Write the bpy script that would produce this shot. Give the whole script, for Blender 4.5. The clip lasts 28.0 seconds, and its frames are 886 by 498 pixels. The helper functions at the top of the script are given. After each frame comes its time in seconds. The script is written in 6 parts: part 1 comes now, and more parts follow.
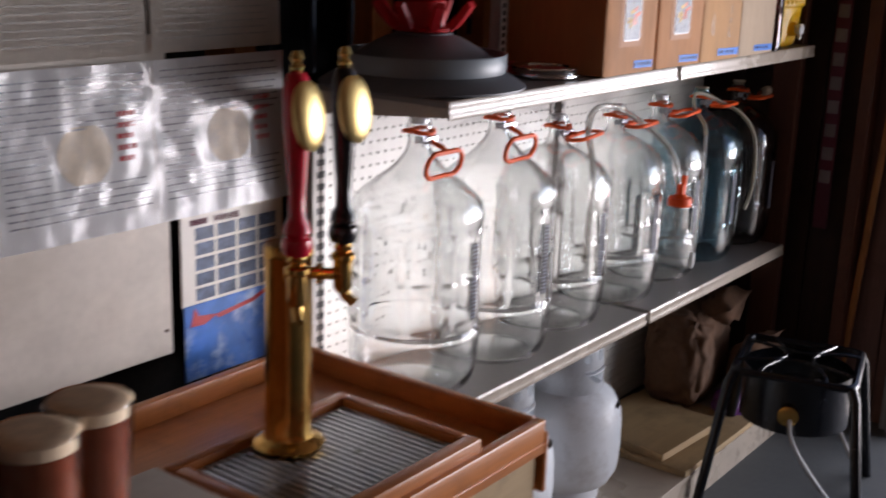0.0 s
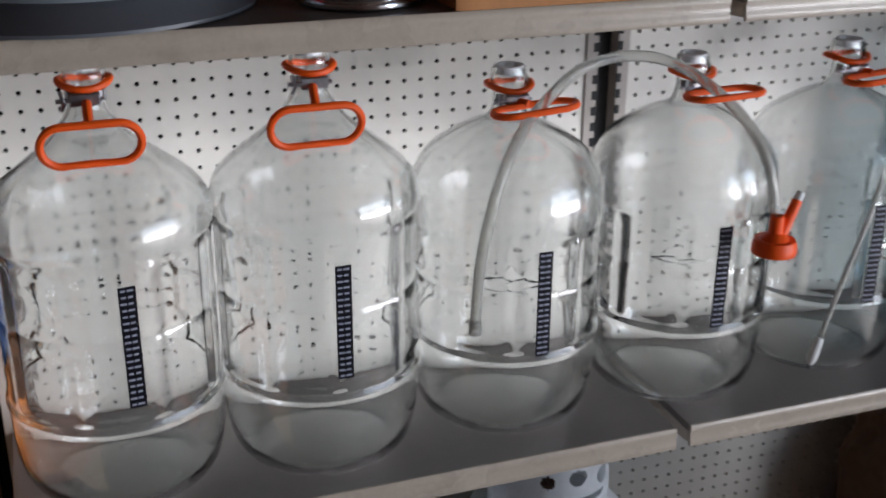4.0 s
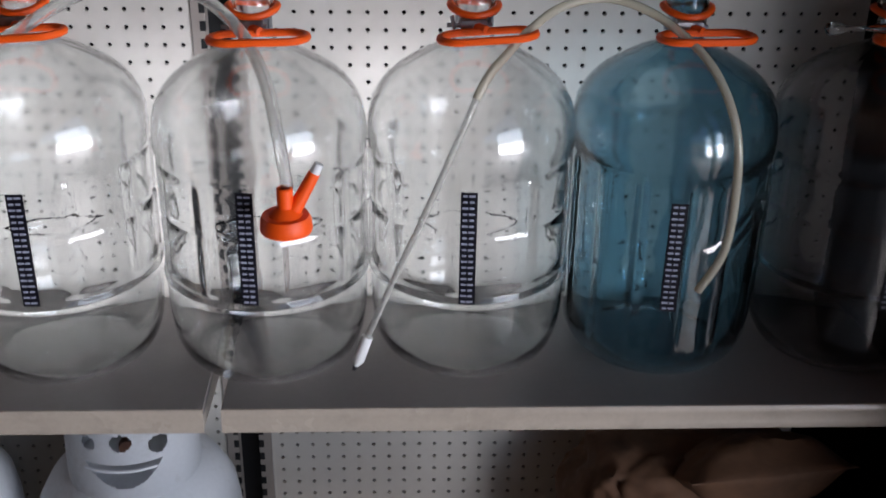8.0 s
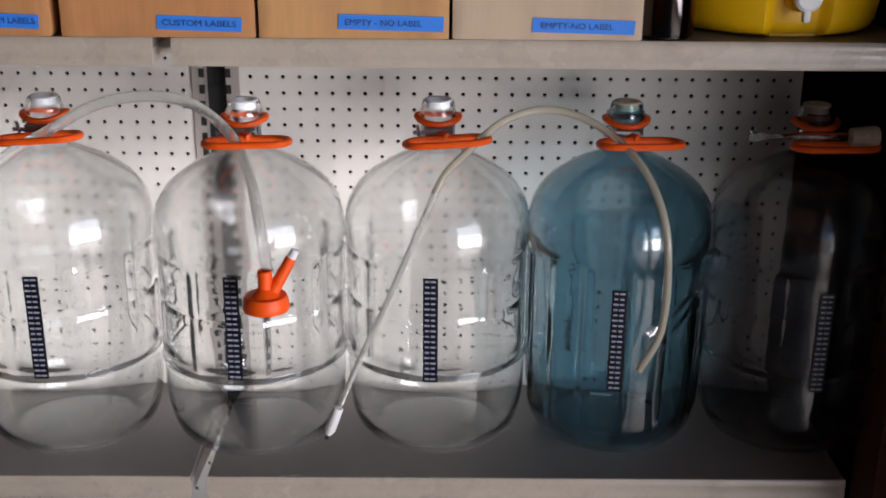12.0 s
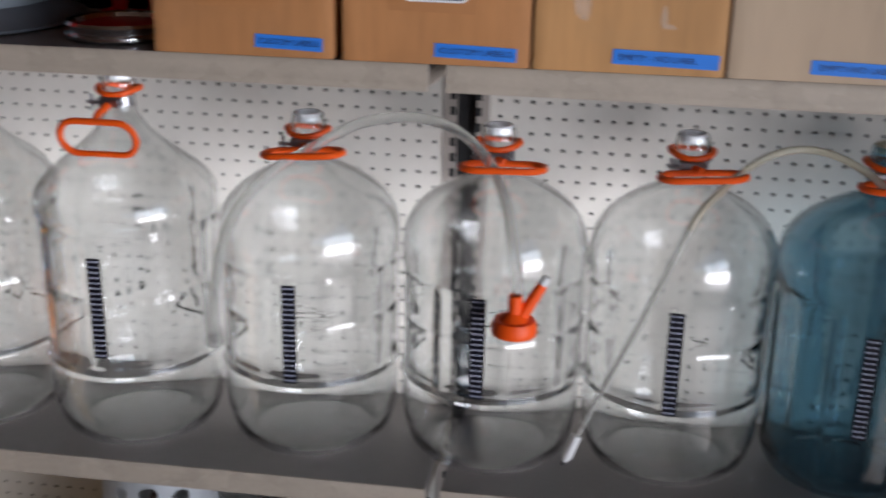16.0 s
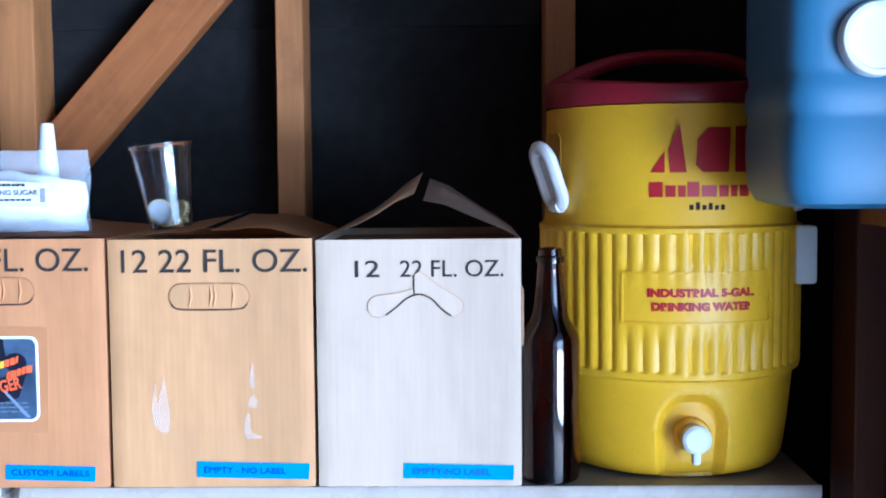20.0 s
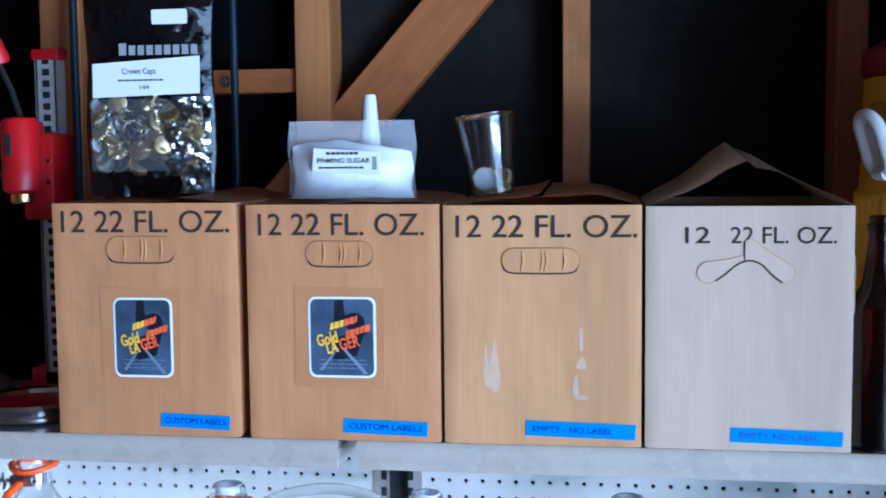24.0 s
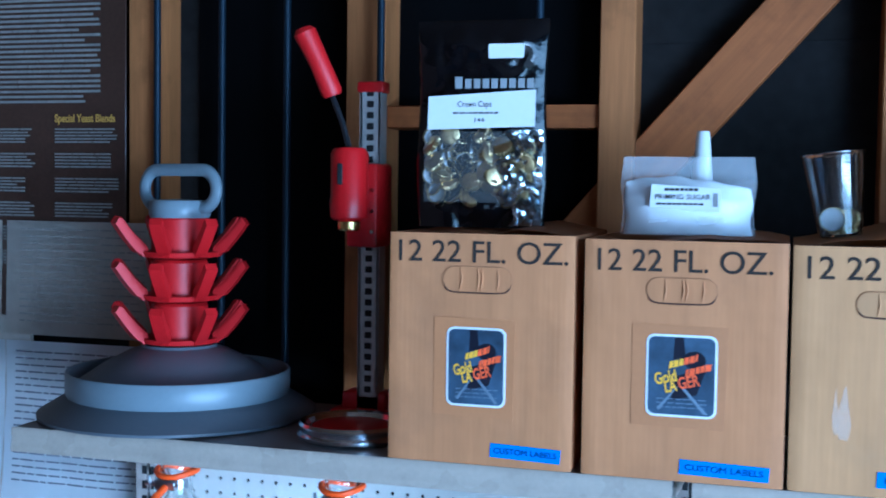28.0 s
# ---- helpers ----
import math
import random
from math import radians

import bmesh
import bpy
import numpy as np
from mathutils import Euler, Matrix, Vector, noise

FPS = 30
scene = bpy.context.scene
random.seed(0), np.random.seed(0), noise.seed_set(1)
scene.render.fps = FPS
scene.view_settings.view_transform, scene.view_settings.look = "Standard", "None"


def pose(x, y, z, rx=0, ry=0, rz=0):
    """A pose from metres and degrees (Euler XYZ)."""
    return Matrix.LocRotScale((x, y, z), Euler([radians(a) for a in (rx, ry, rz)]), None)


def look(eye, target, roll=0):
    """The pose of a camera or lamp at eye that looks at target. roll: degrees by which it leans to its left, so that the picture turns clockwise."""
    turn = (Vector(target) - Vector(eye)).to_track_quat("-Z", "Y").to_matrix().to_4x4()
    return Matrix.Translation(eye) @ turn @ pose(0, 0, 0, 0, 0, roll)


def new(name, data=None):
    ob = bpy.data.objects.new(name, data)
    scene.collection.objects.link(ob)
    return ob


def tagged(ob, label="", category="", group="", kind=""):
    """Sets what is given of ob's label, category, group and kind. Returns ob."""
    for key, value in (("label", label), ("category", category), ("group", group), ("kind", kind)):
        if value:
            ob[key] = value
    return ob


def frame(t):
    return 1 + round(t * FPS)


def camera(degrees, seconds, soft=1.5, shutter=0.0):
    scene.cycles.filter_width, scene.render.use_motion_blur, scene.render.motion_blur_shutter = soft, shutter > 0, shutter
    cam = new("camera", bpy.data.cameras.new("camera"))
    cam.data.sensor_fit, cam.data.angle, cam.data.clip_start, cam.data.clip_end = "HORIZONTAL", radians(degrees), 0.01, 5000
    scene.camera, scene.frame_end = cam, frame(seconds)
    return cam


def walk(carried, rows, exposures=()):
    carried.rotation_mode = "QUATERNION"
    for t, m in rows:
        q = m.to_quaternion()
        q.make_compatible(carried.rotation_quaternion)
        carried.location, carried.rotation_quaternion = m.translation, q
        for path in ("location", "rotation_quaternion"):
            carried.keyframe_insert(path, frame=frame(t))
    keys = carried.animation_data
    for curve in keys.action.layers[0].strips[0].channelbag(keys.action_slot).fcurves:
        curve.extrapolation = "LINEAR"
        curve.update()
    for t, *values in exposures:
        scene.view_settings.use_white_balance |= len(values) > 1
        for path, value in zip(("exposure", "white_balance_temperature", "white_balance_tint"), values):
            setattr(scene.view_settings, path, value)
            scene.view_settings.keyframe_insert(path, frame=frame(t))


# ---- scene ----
cam = camera(41.6, 28.0, soft=1.8, shutter=0.5)
PATH = [
    (0, (-2.654, -1.602, 0.943), (-1.102, -0.455, 0.417), 2.0),
    (0.5, (-2.412, -1.651, 0.975), (-0.848, -0.524, 0.443), 2.1),
    (1, (-2.137, -1.652, 0.987), (-0.627, -0.495, 0.373), -0.1),
    (1.5, (-1.814, -1.699, 0.949), (-0.446, -0.385, 0.313), 0.4),
    (2, (-1.621, -1.755, 0.903), (-0.392, -0.314, 0.262), 0.3),
    (2.5, (-1.389, -1.654, 0.905), (-0.221, -0.174, 0.238), 0.1),
    (4.5, (-0.665, -1.597, 0.905), (-0.319, 0.205, 0.111), 1.2),
    (5, (-0.484, -1.684, 0.91), (-0.362, 0.139, 0.098), 2.0),
    (5.5, (-0.352, -1.737, 0.907), (-0.282, 0.105, 0.132), 1.5),
    (6, (-0.299, -1.643, 0.882), (-0.148, 0.192, 0.101), 1.4),
    (6.5, (-0.279, -1.57, 0.887), (-0.163, 0.233, 0.03), 0.0),
    (7, (-0.111, -1.581, 0.893), (-0.043, 0.213, 0.012), -0.9),
    (7.5, (0.17, -1.643, 0.864), (0.262, 0.174, 0.035), 1.2),
    (8, (0.245, -1.587, 0.899), (0.326, 0.188, -0.02), 1.0),
    (8.5, (0.243, -1.551, 0.878), (0.32, 0.229, -0.03), 0.5),
    (9, (0.396, -1.577, 0.895), (0.349, 0.238, 0.055), 1.0),
    (9.5, (0.508, -1.616, 0.919), (0.367, 0.201, 0.096), -0.0),
    (10, (0.538, -1.681, 0.884), (0.347, 0.168, 0.146), 0.3),
    (10.5, (0.525, -1.719, 0.897), (0.385, 0.144, 0.184), -0.7),
    (11, (0.42, -1.742, 0.921), (0.391, 0.105, 0.154), 0.2),
    (11.5, (0.409, -1.775, 0.902), (0.404, 0.096, 0.194), 0.2),
    (12, (0.345, -1.787, 0.895), (0.356, 0.091, 0.208), 0.5),
    (12.5, (0.34, -1.772, 0.93), (0.233, 0.094, 0.219), 0.1),
    (13, (0.309, -1.77, 0.924), (0.001, 0.088, 0.25), -0.1),
    (13.5, (0.332, -1.764, 0.928), (-0.303, 0.02, 0.284), -0.3),
    (15.5, (0.213, -1.788, 0.939), (-0.271, 0.026, 0.249), 0.9),
    (16, (0.215, -1.798, 0.931), (-0.041, 0.063, 0.245), 1.2),
    (16.5, (0.261, -1.767, 0.937), (0.186, 0.099, 0.222), 0.6),
    (17, (0.34, -1.738, 0.928), (0.377, 0.124, 0.198), 0.1),
    (17.5, (0.42, -1.728, 0.943), (0.446, 0.144, 0.24), -0.6),
    (18, (0.417, -1.73, 0.977), (0.502, 0.169, 0.357), -0.4),
    (18.5, (0.452, -1.707, 0.981), (0.551, 0.293, 0.508), -1.7),
    (19, (0.52, -1.689, 0.986), (0.541, 0.311, 0.759), -2.4),
    (19.5, (0.541, -1.679, 0.99), (0.516, 0.319, 0.897), -1.4),
    (20, (0.535, -1.667, 1.008), (0.496, 0.328, 0.872), -0.5),
    (20.5, (0.522, -1.675, 1.004), (0.422, 0.316, 0.843), -1.4),
    (21, (0.467, -1.688, 1.01), (0.294, 0.296, 0.824), -2.2),
    (21.5, (0.442, -1.688, 0.993), (0.246, 0.294, 0.803), -1.7),
    (23.5, (0.362, -1.71, 1.002), (0.075, 0.261, 0.821), -0.5),
    (24, (0.324, -1.717, 0.996), (0.037, 0.255, 0.828), -0.6),
    (24.5, (0.295, -1.72, 0.999), (-0.028, 0.246, 0.822), -0.2),
    (25, (0.265, -1.721, 1.001), (-0.113, 0.235, 0.83), -0.1),
    (25.5, (0.238, -1.733, 1.0), (-0.185, 0.215, 0.839), 0.3),
    (26, (0.232, -1.74, 0.999), (-0.247, 0.196, 0.857), 0.5),
    (26.5, (0.188, -1.745, 0.998), (-0.313, 0.189, 0.905), 0.9),
    (27, (0.176, -1.755, 1.003), (-0.374, 0.165, 0.896), 1.7),
    (27.5, (0.16, -1.759, 0.997), (-0.396, 0.16, 0.903), 1.7),
    (28, (0.115, -1.754, 0.99), (-0.45, 0.162, 0.888), 0.8),
]
LIGHT = [(0, 0.15, 6900, 23), (1, 0.0, 6800, 22), (2, -0.25, 6600, 19), (4.5, -0.42, 6500, 16), (6, -0.58, 6300, 16), (7, -0.52, 6500, 18), (8, -0.17, 6500, 19), (10, -0.17, 6700, 20), (11, -0.15, 6600, 18), (12, -0.1, 6900, 21), (13, -0.22, 6800, 20), (16, -0.34, 6600, 18), (17.5, -0.1, 6500, 21), (18, -0.12, 6400, 21), (19, 0.40, 5700, 18), (20, 1.30, 4500, 9), (21, 1.25, 4200, 0), (24, 0.60, 4500, 8), (25, 0.66, 4380, 6), (26, 0.66, 4150, 3), (28, 0.55, 4020, -1)]
walk(cam, [(t, look(eye, target, roll)) for t, eye, target, roll in PATH], LIGHT)

# ---- world, sun and large lights ----
world = bpy.data.worlds.new("world")
scene.world = world
world.use_nodes = True
wn = world.node_tree.nodes
sky = wn.new("ShaderNodeTexSky")
sky.sky_type, sky.sun_disc = "NISHITA", False
sky.sun_elevation, sky.sun_rotation = radians(48), radians(20)
world.node_tree.links.new(sky.outputs[0], wn["Background"].inputs[0])
wn["Background"].inputs[1].default_value = 0.15

sun_data = bpy.data.lights.new("sun", "SUN")
sun_data.energy, sun_data.angle, sun_data.color = 3.4, radians(0.5), (1.0, 0.95, 0.87)
sun = new("sun", sun_data)
sun.matrix_world = look((1.4, 3.8, 4.5), (0, 0, 0))

# the open garage door: sky in its upper part, the sunlit drive in its lower part
for name, wide, high, power, tint, z in (("door_sky", 3.5, 1.10, 56.0, (0.76, 0.89, 1.0), 1.13), ("door_drive", 3.3, 0.86, 167.0, (0.890, 0.940, 0.995), 0.0)):
    door_data = bpy.data.lights.new(name, "AREA")
    door_data.shape, door_data.size, door_data.size_y = "RECTANGLE", wide, high
    door_data.energy, door_data.color = power, tint
    door_light = new(name, door_data)
    door_light.matrix_world = look((3.31, -2.94, z), (-0.3, -0.3, 0.30 + 0.3 * (z - 0.5)))


# ---- materials ----
def rgb(c, k=1.0):
    return (min(1, c[0] * k), min(1, c[1] * k), min(1, c[2] * k), 1)


def material(name, base, rough=0.5, metal=0.0, var=0.12, scale=14.0, fine=160.0, bump=0.15, stretch=(1, 1, 1), trans=0.0,
             ior=1.47, coat=0.0, stain=None, alpha=1.0, rvar=0.08, flute=0.0, crough=0.03, shoulder=0.0, haze_from=0.27):
    m = bpy.data.materials.new(name)
    m.use_nodes = True
    n, l = m.node_tree.nodes, m.node_tree.links
    p = n["Principled BSDF"]
    tc, mp, oi, add = n.new("ShaderNodeTexCoord"), n.new("ShaderNodeMapping"), n.new("ShaderNodeObjectInfo"), n.new("ShaderNodeVectorMath")
    mp.inputs["Scale"].default_value = stretch
    add.operation = "MULTIPLY_ADD"
    add.inputs[1].default_value = (1, 1, 1)
    mul = n.new("ShaderNodeVectorMath")
    mul.operation = "SCALE"
    mul.inputs[0].default_value = (7.1, 3.3, 5.7)
    l.new(oi.outputs["Random"], mul.inputs["Scale"])
    l.new(tc.outputs["Object"], add.inputs[0])
    l.new(mul.outputs[0], add.inputs[2])
    l.new(add.outputs[0], mp.inputs[0])
    big, small = n.new("ShaderNodeTexNoise"), n.new("ShaderNodeTexNoise")
    big.inputs["Scale"].default_value, big.inputs["Detail"].default_value = scale, 5
    small.inputs["Scale"].default_value, small.inputs["Detail"].default_value = fine, 3
    for q in (big, small):
        l.new(mp.outputs[0], q.inputs["Vector"])
    mixn = n.new("ShaderNodeMath")
    mixn.operation = "MULTIPLY_ADD"
    mixn.inputs[1].default_value = 0.65
    l.new(big.outputs[0], mixn.inputs[0])
    sm = n.new("ShaderNodeMath")
    sm.operation = "MULTIPLY"
    sm.inputs[1].default_value = 0.35
    l.new(small.outputs[0], sm.inputs[0])
    l.new(sm.outputs[0], mixn.inputs[2])
    ramp = n.new("ShaderNodeValToRGB")
    e = ramp.color_ramp.elements
    e[0].position, e[0].color = 0.3, rgb(base, 1 - var)
    e[1].position, e[1].color = 0.7, rgb(base, 1 + var)
    l.new(mixn.outputs[0], ramp.inputs[0])
    colour = ramp.outputs[0]
    if stain:
        sc, amount, size = stain
        sn = n.new("ShaderNodeTexNoise")
        sn.inputs["Scale"].default_value, sn.inputs["Detail"].default_value, sn.inputs["Roughness"].default_value = size, 6, 0.65
        l.new(add.outputs[0], sn.inputs["Vector"])
        sr = n.new("ShaderNodeValToRGB")
        sr.color_ramp.elements[0].position, sr.color_ramp.elements[0].color = 0.52, (0, 0, 0, 1)
        sr.color_ramp.elements[1].position, sr.color_ramp.elements[1].color = 0.72, (amount, amount, amount, 1)
        l.new(sn.outputs[0], sr.inputs[0])
        mx = n.new("ShaderNodeMix")
        mx.data_type = "RGBA"
        l.new(sr.outputs[0], mx.inputs["Factor"])
        l.new(colour, mx.inputs["A"])
        mx.inputs["B"].default_value = rgb(sc)
        colour = mx.outputs["Result"]
    l.new(colour, p.inputs["Base Color"])
    rm = n.new("ShaderNodeMapRange")
    rm.inputs["To Min"].default_value, rm.inputs["To Max"].default_value = max(0.0, rough - rvar), min(1.0, rough + rvar)
    l.new(big.outputs[0], rm.inputs["Value"])
    rough_out = rm.outputs[0]
    if shoulder:
        sx, hz, ad = n.new("ShaderNodeSeparateXYZ"), n.new("ShaderNodeMapRange"), n.new("ShaderNodeMath")
        l.new(tc.outputs["Object"], sx.inputs[0])
        hz.inputs["From Min"].default_value, hz.inputs["From Max"].default_value = haze_from, haze_from + 0.07
        hz.inputs["To Min"].default_value, hz.inputs["To Max"].default_value = 0.0, shoulder
        l.new(sx.outputs["Z"], hz.inputs["Value"])
        ad.operation = "ADD"
        l.new(rough_out, ad.inputs[0])
        l.new(hz.outputs[0], ad.inputs[1])
        rough_out = ad.outputs[0]
    l.new(rough_out, p.inputs["Roughness"])
    p.inputs["Coat Roughness"].default_value = crough
    p.inputs["Metallic"].default_value = metal
    p.inputs["Transmission Weight"].default_value = trans
    p.inputs["IOR"].default_value = ior
    p.inputs["Coat Weight"].default_value = coat
    p.inputs["Alpha"].default_value = alpha
    height = mixn.outputs[0]
    if flute:
        wv = n.new("ShaderNodeTexWave")
        wv.wave_type, wv.bands_direction = "BANDS", "X"
        wv.inputs["Scale"].default_value, wv.inputs["Distortion"].default_value, wv.inputs["Detail"].default_value = 45.0, 0.6, 1.0
        l.new(tc.outputs["Object"], wv.inputs["Vector"])
        dent = n.new("ShaderNodeTexNoise")
        dent.inputs["Scale"].default_value, dent.inputs["Detail"].default_value = 11.0, 2.0
        l.new(add.outputs[0], dent.inputs["Vector"])
        dm = n.new("ShaderNodeMath")
        dm.operation = "MULTIPLY_ADD"
        dm.inputs[1].default_value = 5.0
        l.new(dent.outputs[0], dm.inputs[0])
        l.new(mixn.outputs[0], dm.inputs[2])
        fm = n.new("ShaderNodeMath")
        fm.operation = "MULTIPLY_ADD"
        fm.inputs[1].default_value = flute
        l.new(wv.outputs["Fac"], fm.inputs[0])
        l.new(dm.outputs[0], fm.inputs[2])
        height = fm.outputs[0]
    if bump:
        b = n.new("ShaderNodeBump")
        b.inputs["Strength"].default_value, b.inputs["Distance"].default_value = bump, 0.002
        l.new(height, b.inputs["Height"])
        l.new(b.outputs[0], p.inputs["Normal"])
    return m


def wood(name, base, axis="z", rough=0.6, var=0.28, grain=22.0):
    s = {"x": (0.07, 1, 1), "y": (1, 0.07, 1), "z": (1, 1, 0.07)}[axis]
    return material(name, base, rough, var=var, scale=grain, fine=grain * 7, bump=0.35, stretch=s, stain=(tuple(c * 0.35 for c in base), 0.5, 9.0))


M = {}
M["glass"] = material("clear_glass", (0.955, 0.968, 0.965), 0.022, var=0.015, trans=1.0, bump=0.34, scale=13, fine=45, ior=1.47, rvar=0.02, coat=0.7, shoulder=0.085)
M["glass_blue"] = material("blue_glass", (0.39, 0.60, 0.69), 0.030, var=0.03, trans=1.0, bump=0.34, scale=13, fine=45, ior=1.47, rvar=0.03, coat=0.7, shoulder=0.085)
# clear glass tinted grey, with the end carboy's shade in its colour
M["glass_shaded"] = material("shaded_clear_glass", (0.74, 0.73, 0.74), 0.05, var=0.03, trans=1.0, bump=0.25, scale=16, fine=55, ior=1.47, rvar=0.02)
M["glass_tall"] = material("clear_tall_glass", (0.955, 0.968, 0.965), 0.022, var=0.015, trans=1.0, bump=0.34, scale=13, fine=45, ior=1.47, rvar=0.03, coat=0.7, shoulder=0.07, haze_from=0.332)
M["glass_plain"] = material("thin_clear_glass", (0.95, 0.96, 0.96), 0.03, var=0.01, trans=1.0, bump=0.1, ior=1.47, rvar=0.01)
M["glass_brown"] = material("amber_glass", (0.17, 0.038, 0.007), 0.04, var=0.05, trans=1.0, bump=0.03, ior=1.5, rvar=0.02)
M["clear_plastic"] = material("clear_plastic", (0.93, 0.95, 0.96), 0.04, var=0.02, trans=1, bump=0.04, scale=30, ior=1.45, rvar=0.02, coat=0.6)
M["hose"] = material("clear_vinyl", (0.80, 0.80, 0.76), 0.18, var=0.05, trans=0.75, bump=0.05, ior=1.4)
M["hose_aged"] = material("aged_vinyl", (0.78, 0.72, 0.58), 0.2, var=0.06, trans=0.6, bump=0.05, ior=1.4)
M["orange"] = material("orange_vinyl", (1.0, 0.105, 0.002), 0.5, var=0.06, bump=0.05)
M["orange_cap"] = material("orange_rubber", (1.0, 0.095, 0.002), 0.5, var=0.06, bump=0.05)
M["zinc"] = material("zinc_plated_steel", (0.42, 0.43, 0.46), 0.32, metal=1, var=0.25, scale=60, bump=0.2)
M["chrome"] = material("bright_steel", (0.72, 0.73, 0.75), 0.15, metal=1, var=0.08, bump=0.05)
M["brass"] = material("polished_brass", (0.72, 0.42, 0.12), 0.2, metal=1, var=0.18, scale=12, bump=0.12, stain=((0.25, 0.12, 0.03), 0.5, 25))
M["gold"] = material("gold_plate", (0.86, 0.62, 0.22), 0.2, metal=1, var=0.1, bump=0.05)
M["strip"] = material("black_film", (0.012, 0.012, 0.022), 0.35, var=0.2, bump=0.02)
M["strip_marks"] = material("grey_print", (0.34, 0.36, 0.46), 0.5, var=0.3, scale=300, bump=0)
M["peg"] = material("white_pegboard", (0.65, 0.62, 0.565), 0.42, var=0.05, scale=4, fine=60, bump=0.1, stain=((0.5, 0.44, 0.36), 0.25, 3.0))
# near-black that stands for the shade inside the pegboard holes
M["peg_dark"] = material("hole_shade_black", (0.012, 0.010, 0.009), 0.8, var=0.2)
M["shelf"] = material("taupe_painted_steel", (0.190, 0.168, 0.158), 0.42, var=0.07, scale=6, fine=120, bump=0.08, stain=((0.16, 0.14, 0.125), 0.5, 5))
M["lip"] = material("beige_painted_steel", (0.45, 0.385, 0.315), 0.28, var=0.10, scale=8, bump=0.05, coat=0.25, stain=((0.25, 0.21, 0.17), 0.4, 14))
M["upright"] = material("grey_painted_steel", (0.33, 0.29, 0.26), 0.45, var=0.08, bump=0.08)
M["black"] = material("matt_black", (0.008, 0.008, 0.009), 0.7, var=0.3)
M["tar"] = material("tar_paper", (0.018, 0.0172, 0.0172), 0.85, var=0.45, scale=2.5, fine=40, bump=0.3, ior=1.2, stain=((0.055, 0.047, 0.040), 0.5, 2.2))
M["black_sheet"] = material("near_black_sheet", (0.003, 0.003, 0.0035), 0.7, var=0.3, scale=3, bump=0.3, ior=1.1)
M["film"] = material("thin_clear_film", (0.86, 0.88, 0.92), 0.12, var=0.04, scale=30, fine=90, bump=0.8, alpha=0.20, coat=0.6)
M["stud"] = wood("stud_pine", (0.42, 0.172, 0.050), "z")
M["brace"] = wood("brace_pine", (0.40, 0.135, 0.032), "x")
M["redwood"] = wood("stained_redwood", (0.10, 0.031, 0.014), "z")
M["oak_x"] = wood("varnished_oak_x", (0.50, 0.170, 0.045), "x", rough=0.33, var=0.2)
M["oak_y"] = wood("varnished_oak_y", (0.50, 0.170, 0.045), "y", rough=0.33, var=0.2)
M["ply"] = wood("birch_plywood", (0.42, 0.29, 0.15), "x", rough=0.6, var=0.12)
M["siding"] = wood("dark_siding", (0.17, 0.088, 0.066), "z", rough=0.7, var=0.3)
M["card"] = material("kraft_cardboard", (0.50, 0.222, 0.082), 0.75, var=0.19, scale=6, fine=80, bump=0.45, flute=0.05, stretch=(1, 1, 0.14), stain=((0.37, 0.17, 0.07), 0.6, 6))
M["card_tan"] = material("tan_cardboard", (0.53, 0.275, 0.108), 0.75, var=0.18, scale=6, fine=80, bump=0.45, flute=0.05, stretch=(1, 1, 0.14), stain=((0.47, 0.27, 0.12), 0.6, 6))
M["card_pale"] = material("pale_cardboard", (0.50, 0.375, 0.262), 0.78, var=0.10, scale=6, fine=80, bump=0.45, flute=0.05, stretch=(1, 1, 0.14), stain=((0.46, 0.34, 0.25), 0.35, 7))
M["card_in"] = material("brown_corrugate", (0.30, 0.18, 0.095), 0.85, var=0.15, scale=10)
M["card_cut"] = material("cut_cardboard_edge", (0.40, 0.19, 0.08), 0.8, var=0.1)
M["ink"] = material("black_ink", (0.042, 0.034, 0.029), 0.9, var=0.2, scale=60, bump=0, ior=1.15)
M["pen"] = material("blue_black_pen", (0.012, 0.03, 0.12), 0.5, var=0.2, bump=0)
M["tape"] = material("blue_masking_tape", (0.020, 0.205, 0.72), 0.6, var=0.08, scale=20, fine=260, bump=0.2)
M["cellotape"] = material("aged_clear_tape", (0.462, 0.200, 0.072), 0.62, var=0.08, scale=8, bump=0.05)
M["glue"] = material("torn_pale_paper", (0.88, 0.80, 0.70), 0.5, var=0.12, scale=25, bump=0.2, alpha=0.15)
M["label_white"] = material("white_label", (0.80, 0.81, 0.83), 0.4, var=0.03, bump=0.03)
M["label_navy"] = material("slate_blue_print", (0.055, 0.080, 0.125), 0.4, var=0.6, scale=16, fine=60, bump=0)
M["label_grey"] = material("grey_print_line", (0.20, 0.24, 0.30), 0.4, var=0.2, bump=0)
M["label_yellow"] = material("yellow_print", (0.88, 0.50, 0.03), 0.45, var=0.1, bump=0)
M["label_red"] = material("red_orange_print", (0.80, 0.12, 0.03), 0.45, var=0.25, scale=50, bump=0)
M["yellow"] = material("yellow_plastic", (0.78, 0.44, 0.003), 0.42, var=0.06, scale=7, bump=0.06, stain=((0.45, 0.26, 0.02), 0.3, 20))
# yellow darkened to hold the shade of the handle pockets
M["yellow_shaded"] = material("shaded_yellow_plastic", (0.42, 0.22, 0.006), 0.5, var=0.15, bump=0.1)
M["maroon"] = material("maroon_plastic", (0.235, 0.010, 0.020), 0.42, var=0.12, bump=0.1)
M["print_red"] = material("red_printing", (0.40, 0.008, 0.014), 0.45, var=0.1, bump=0)
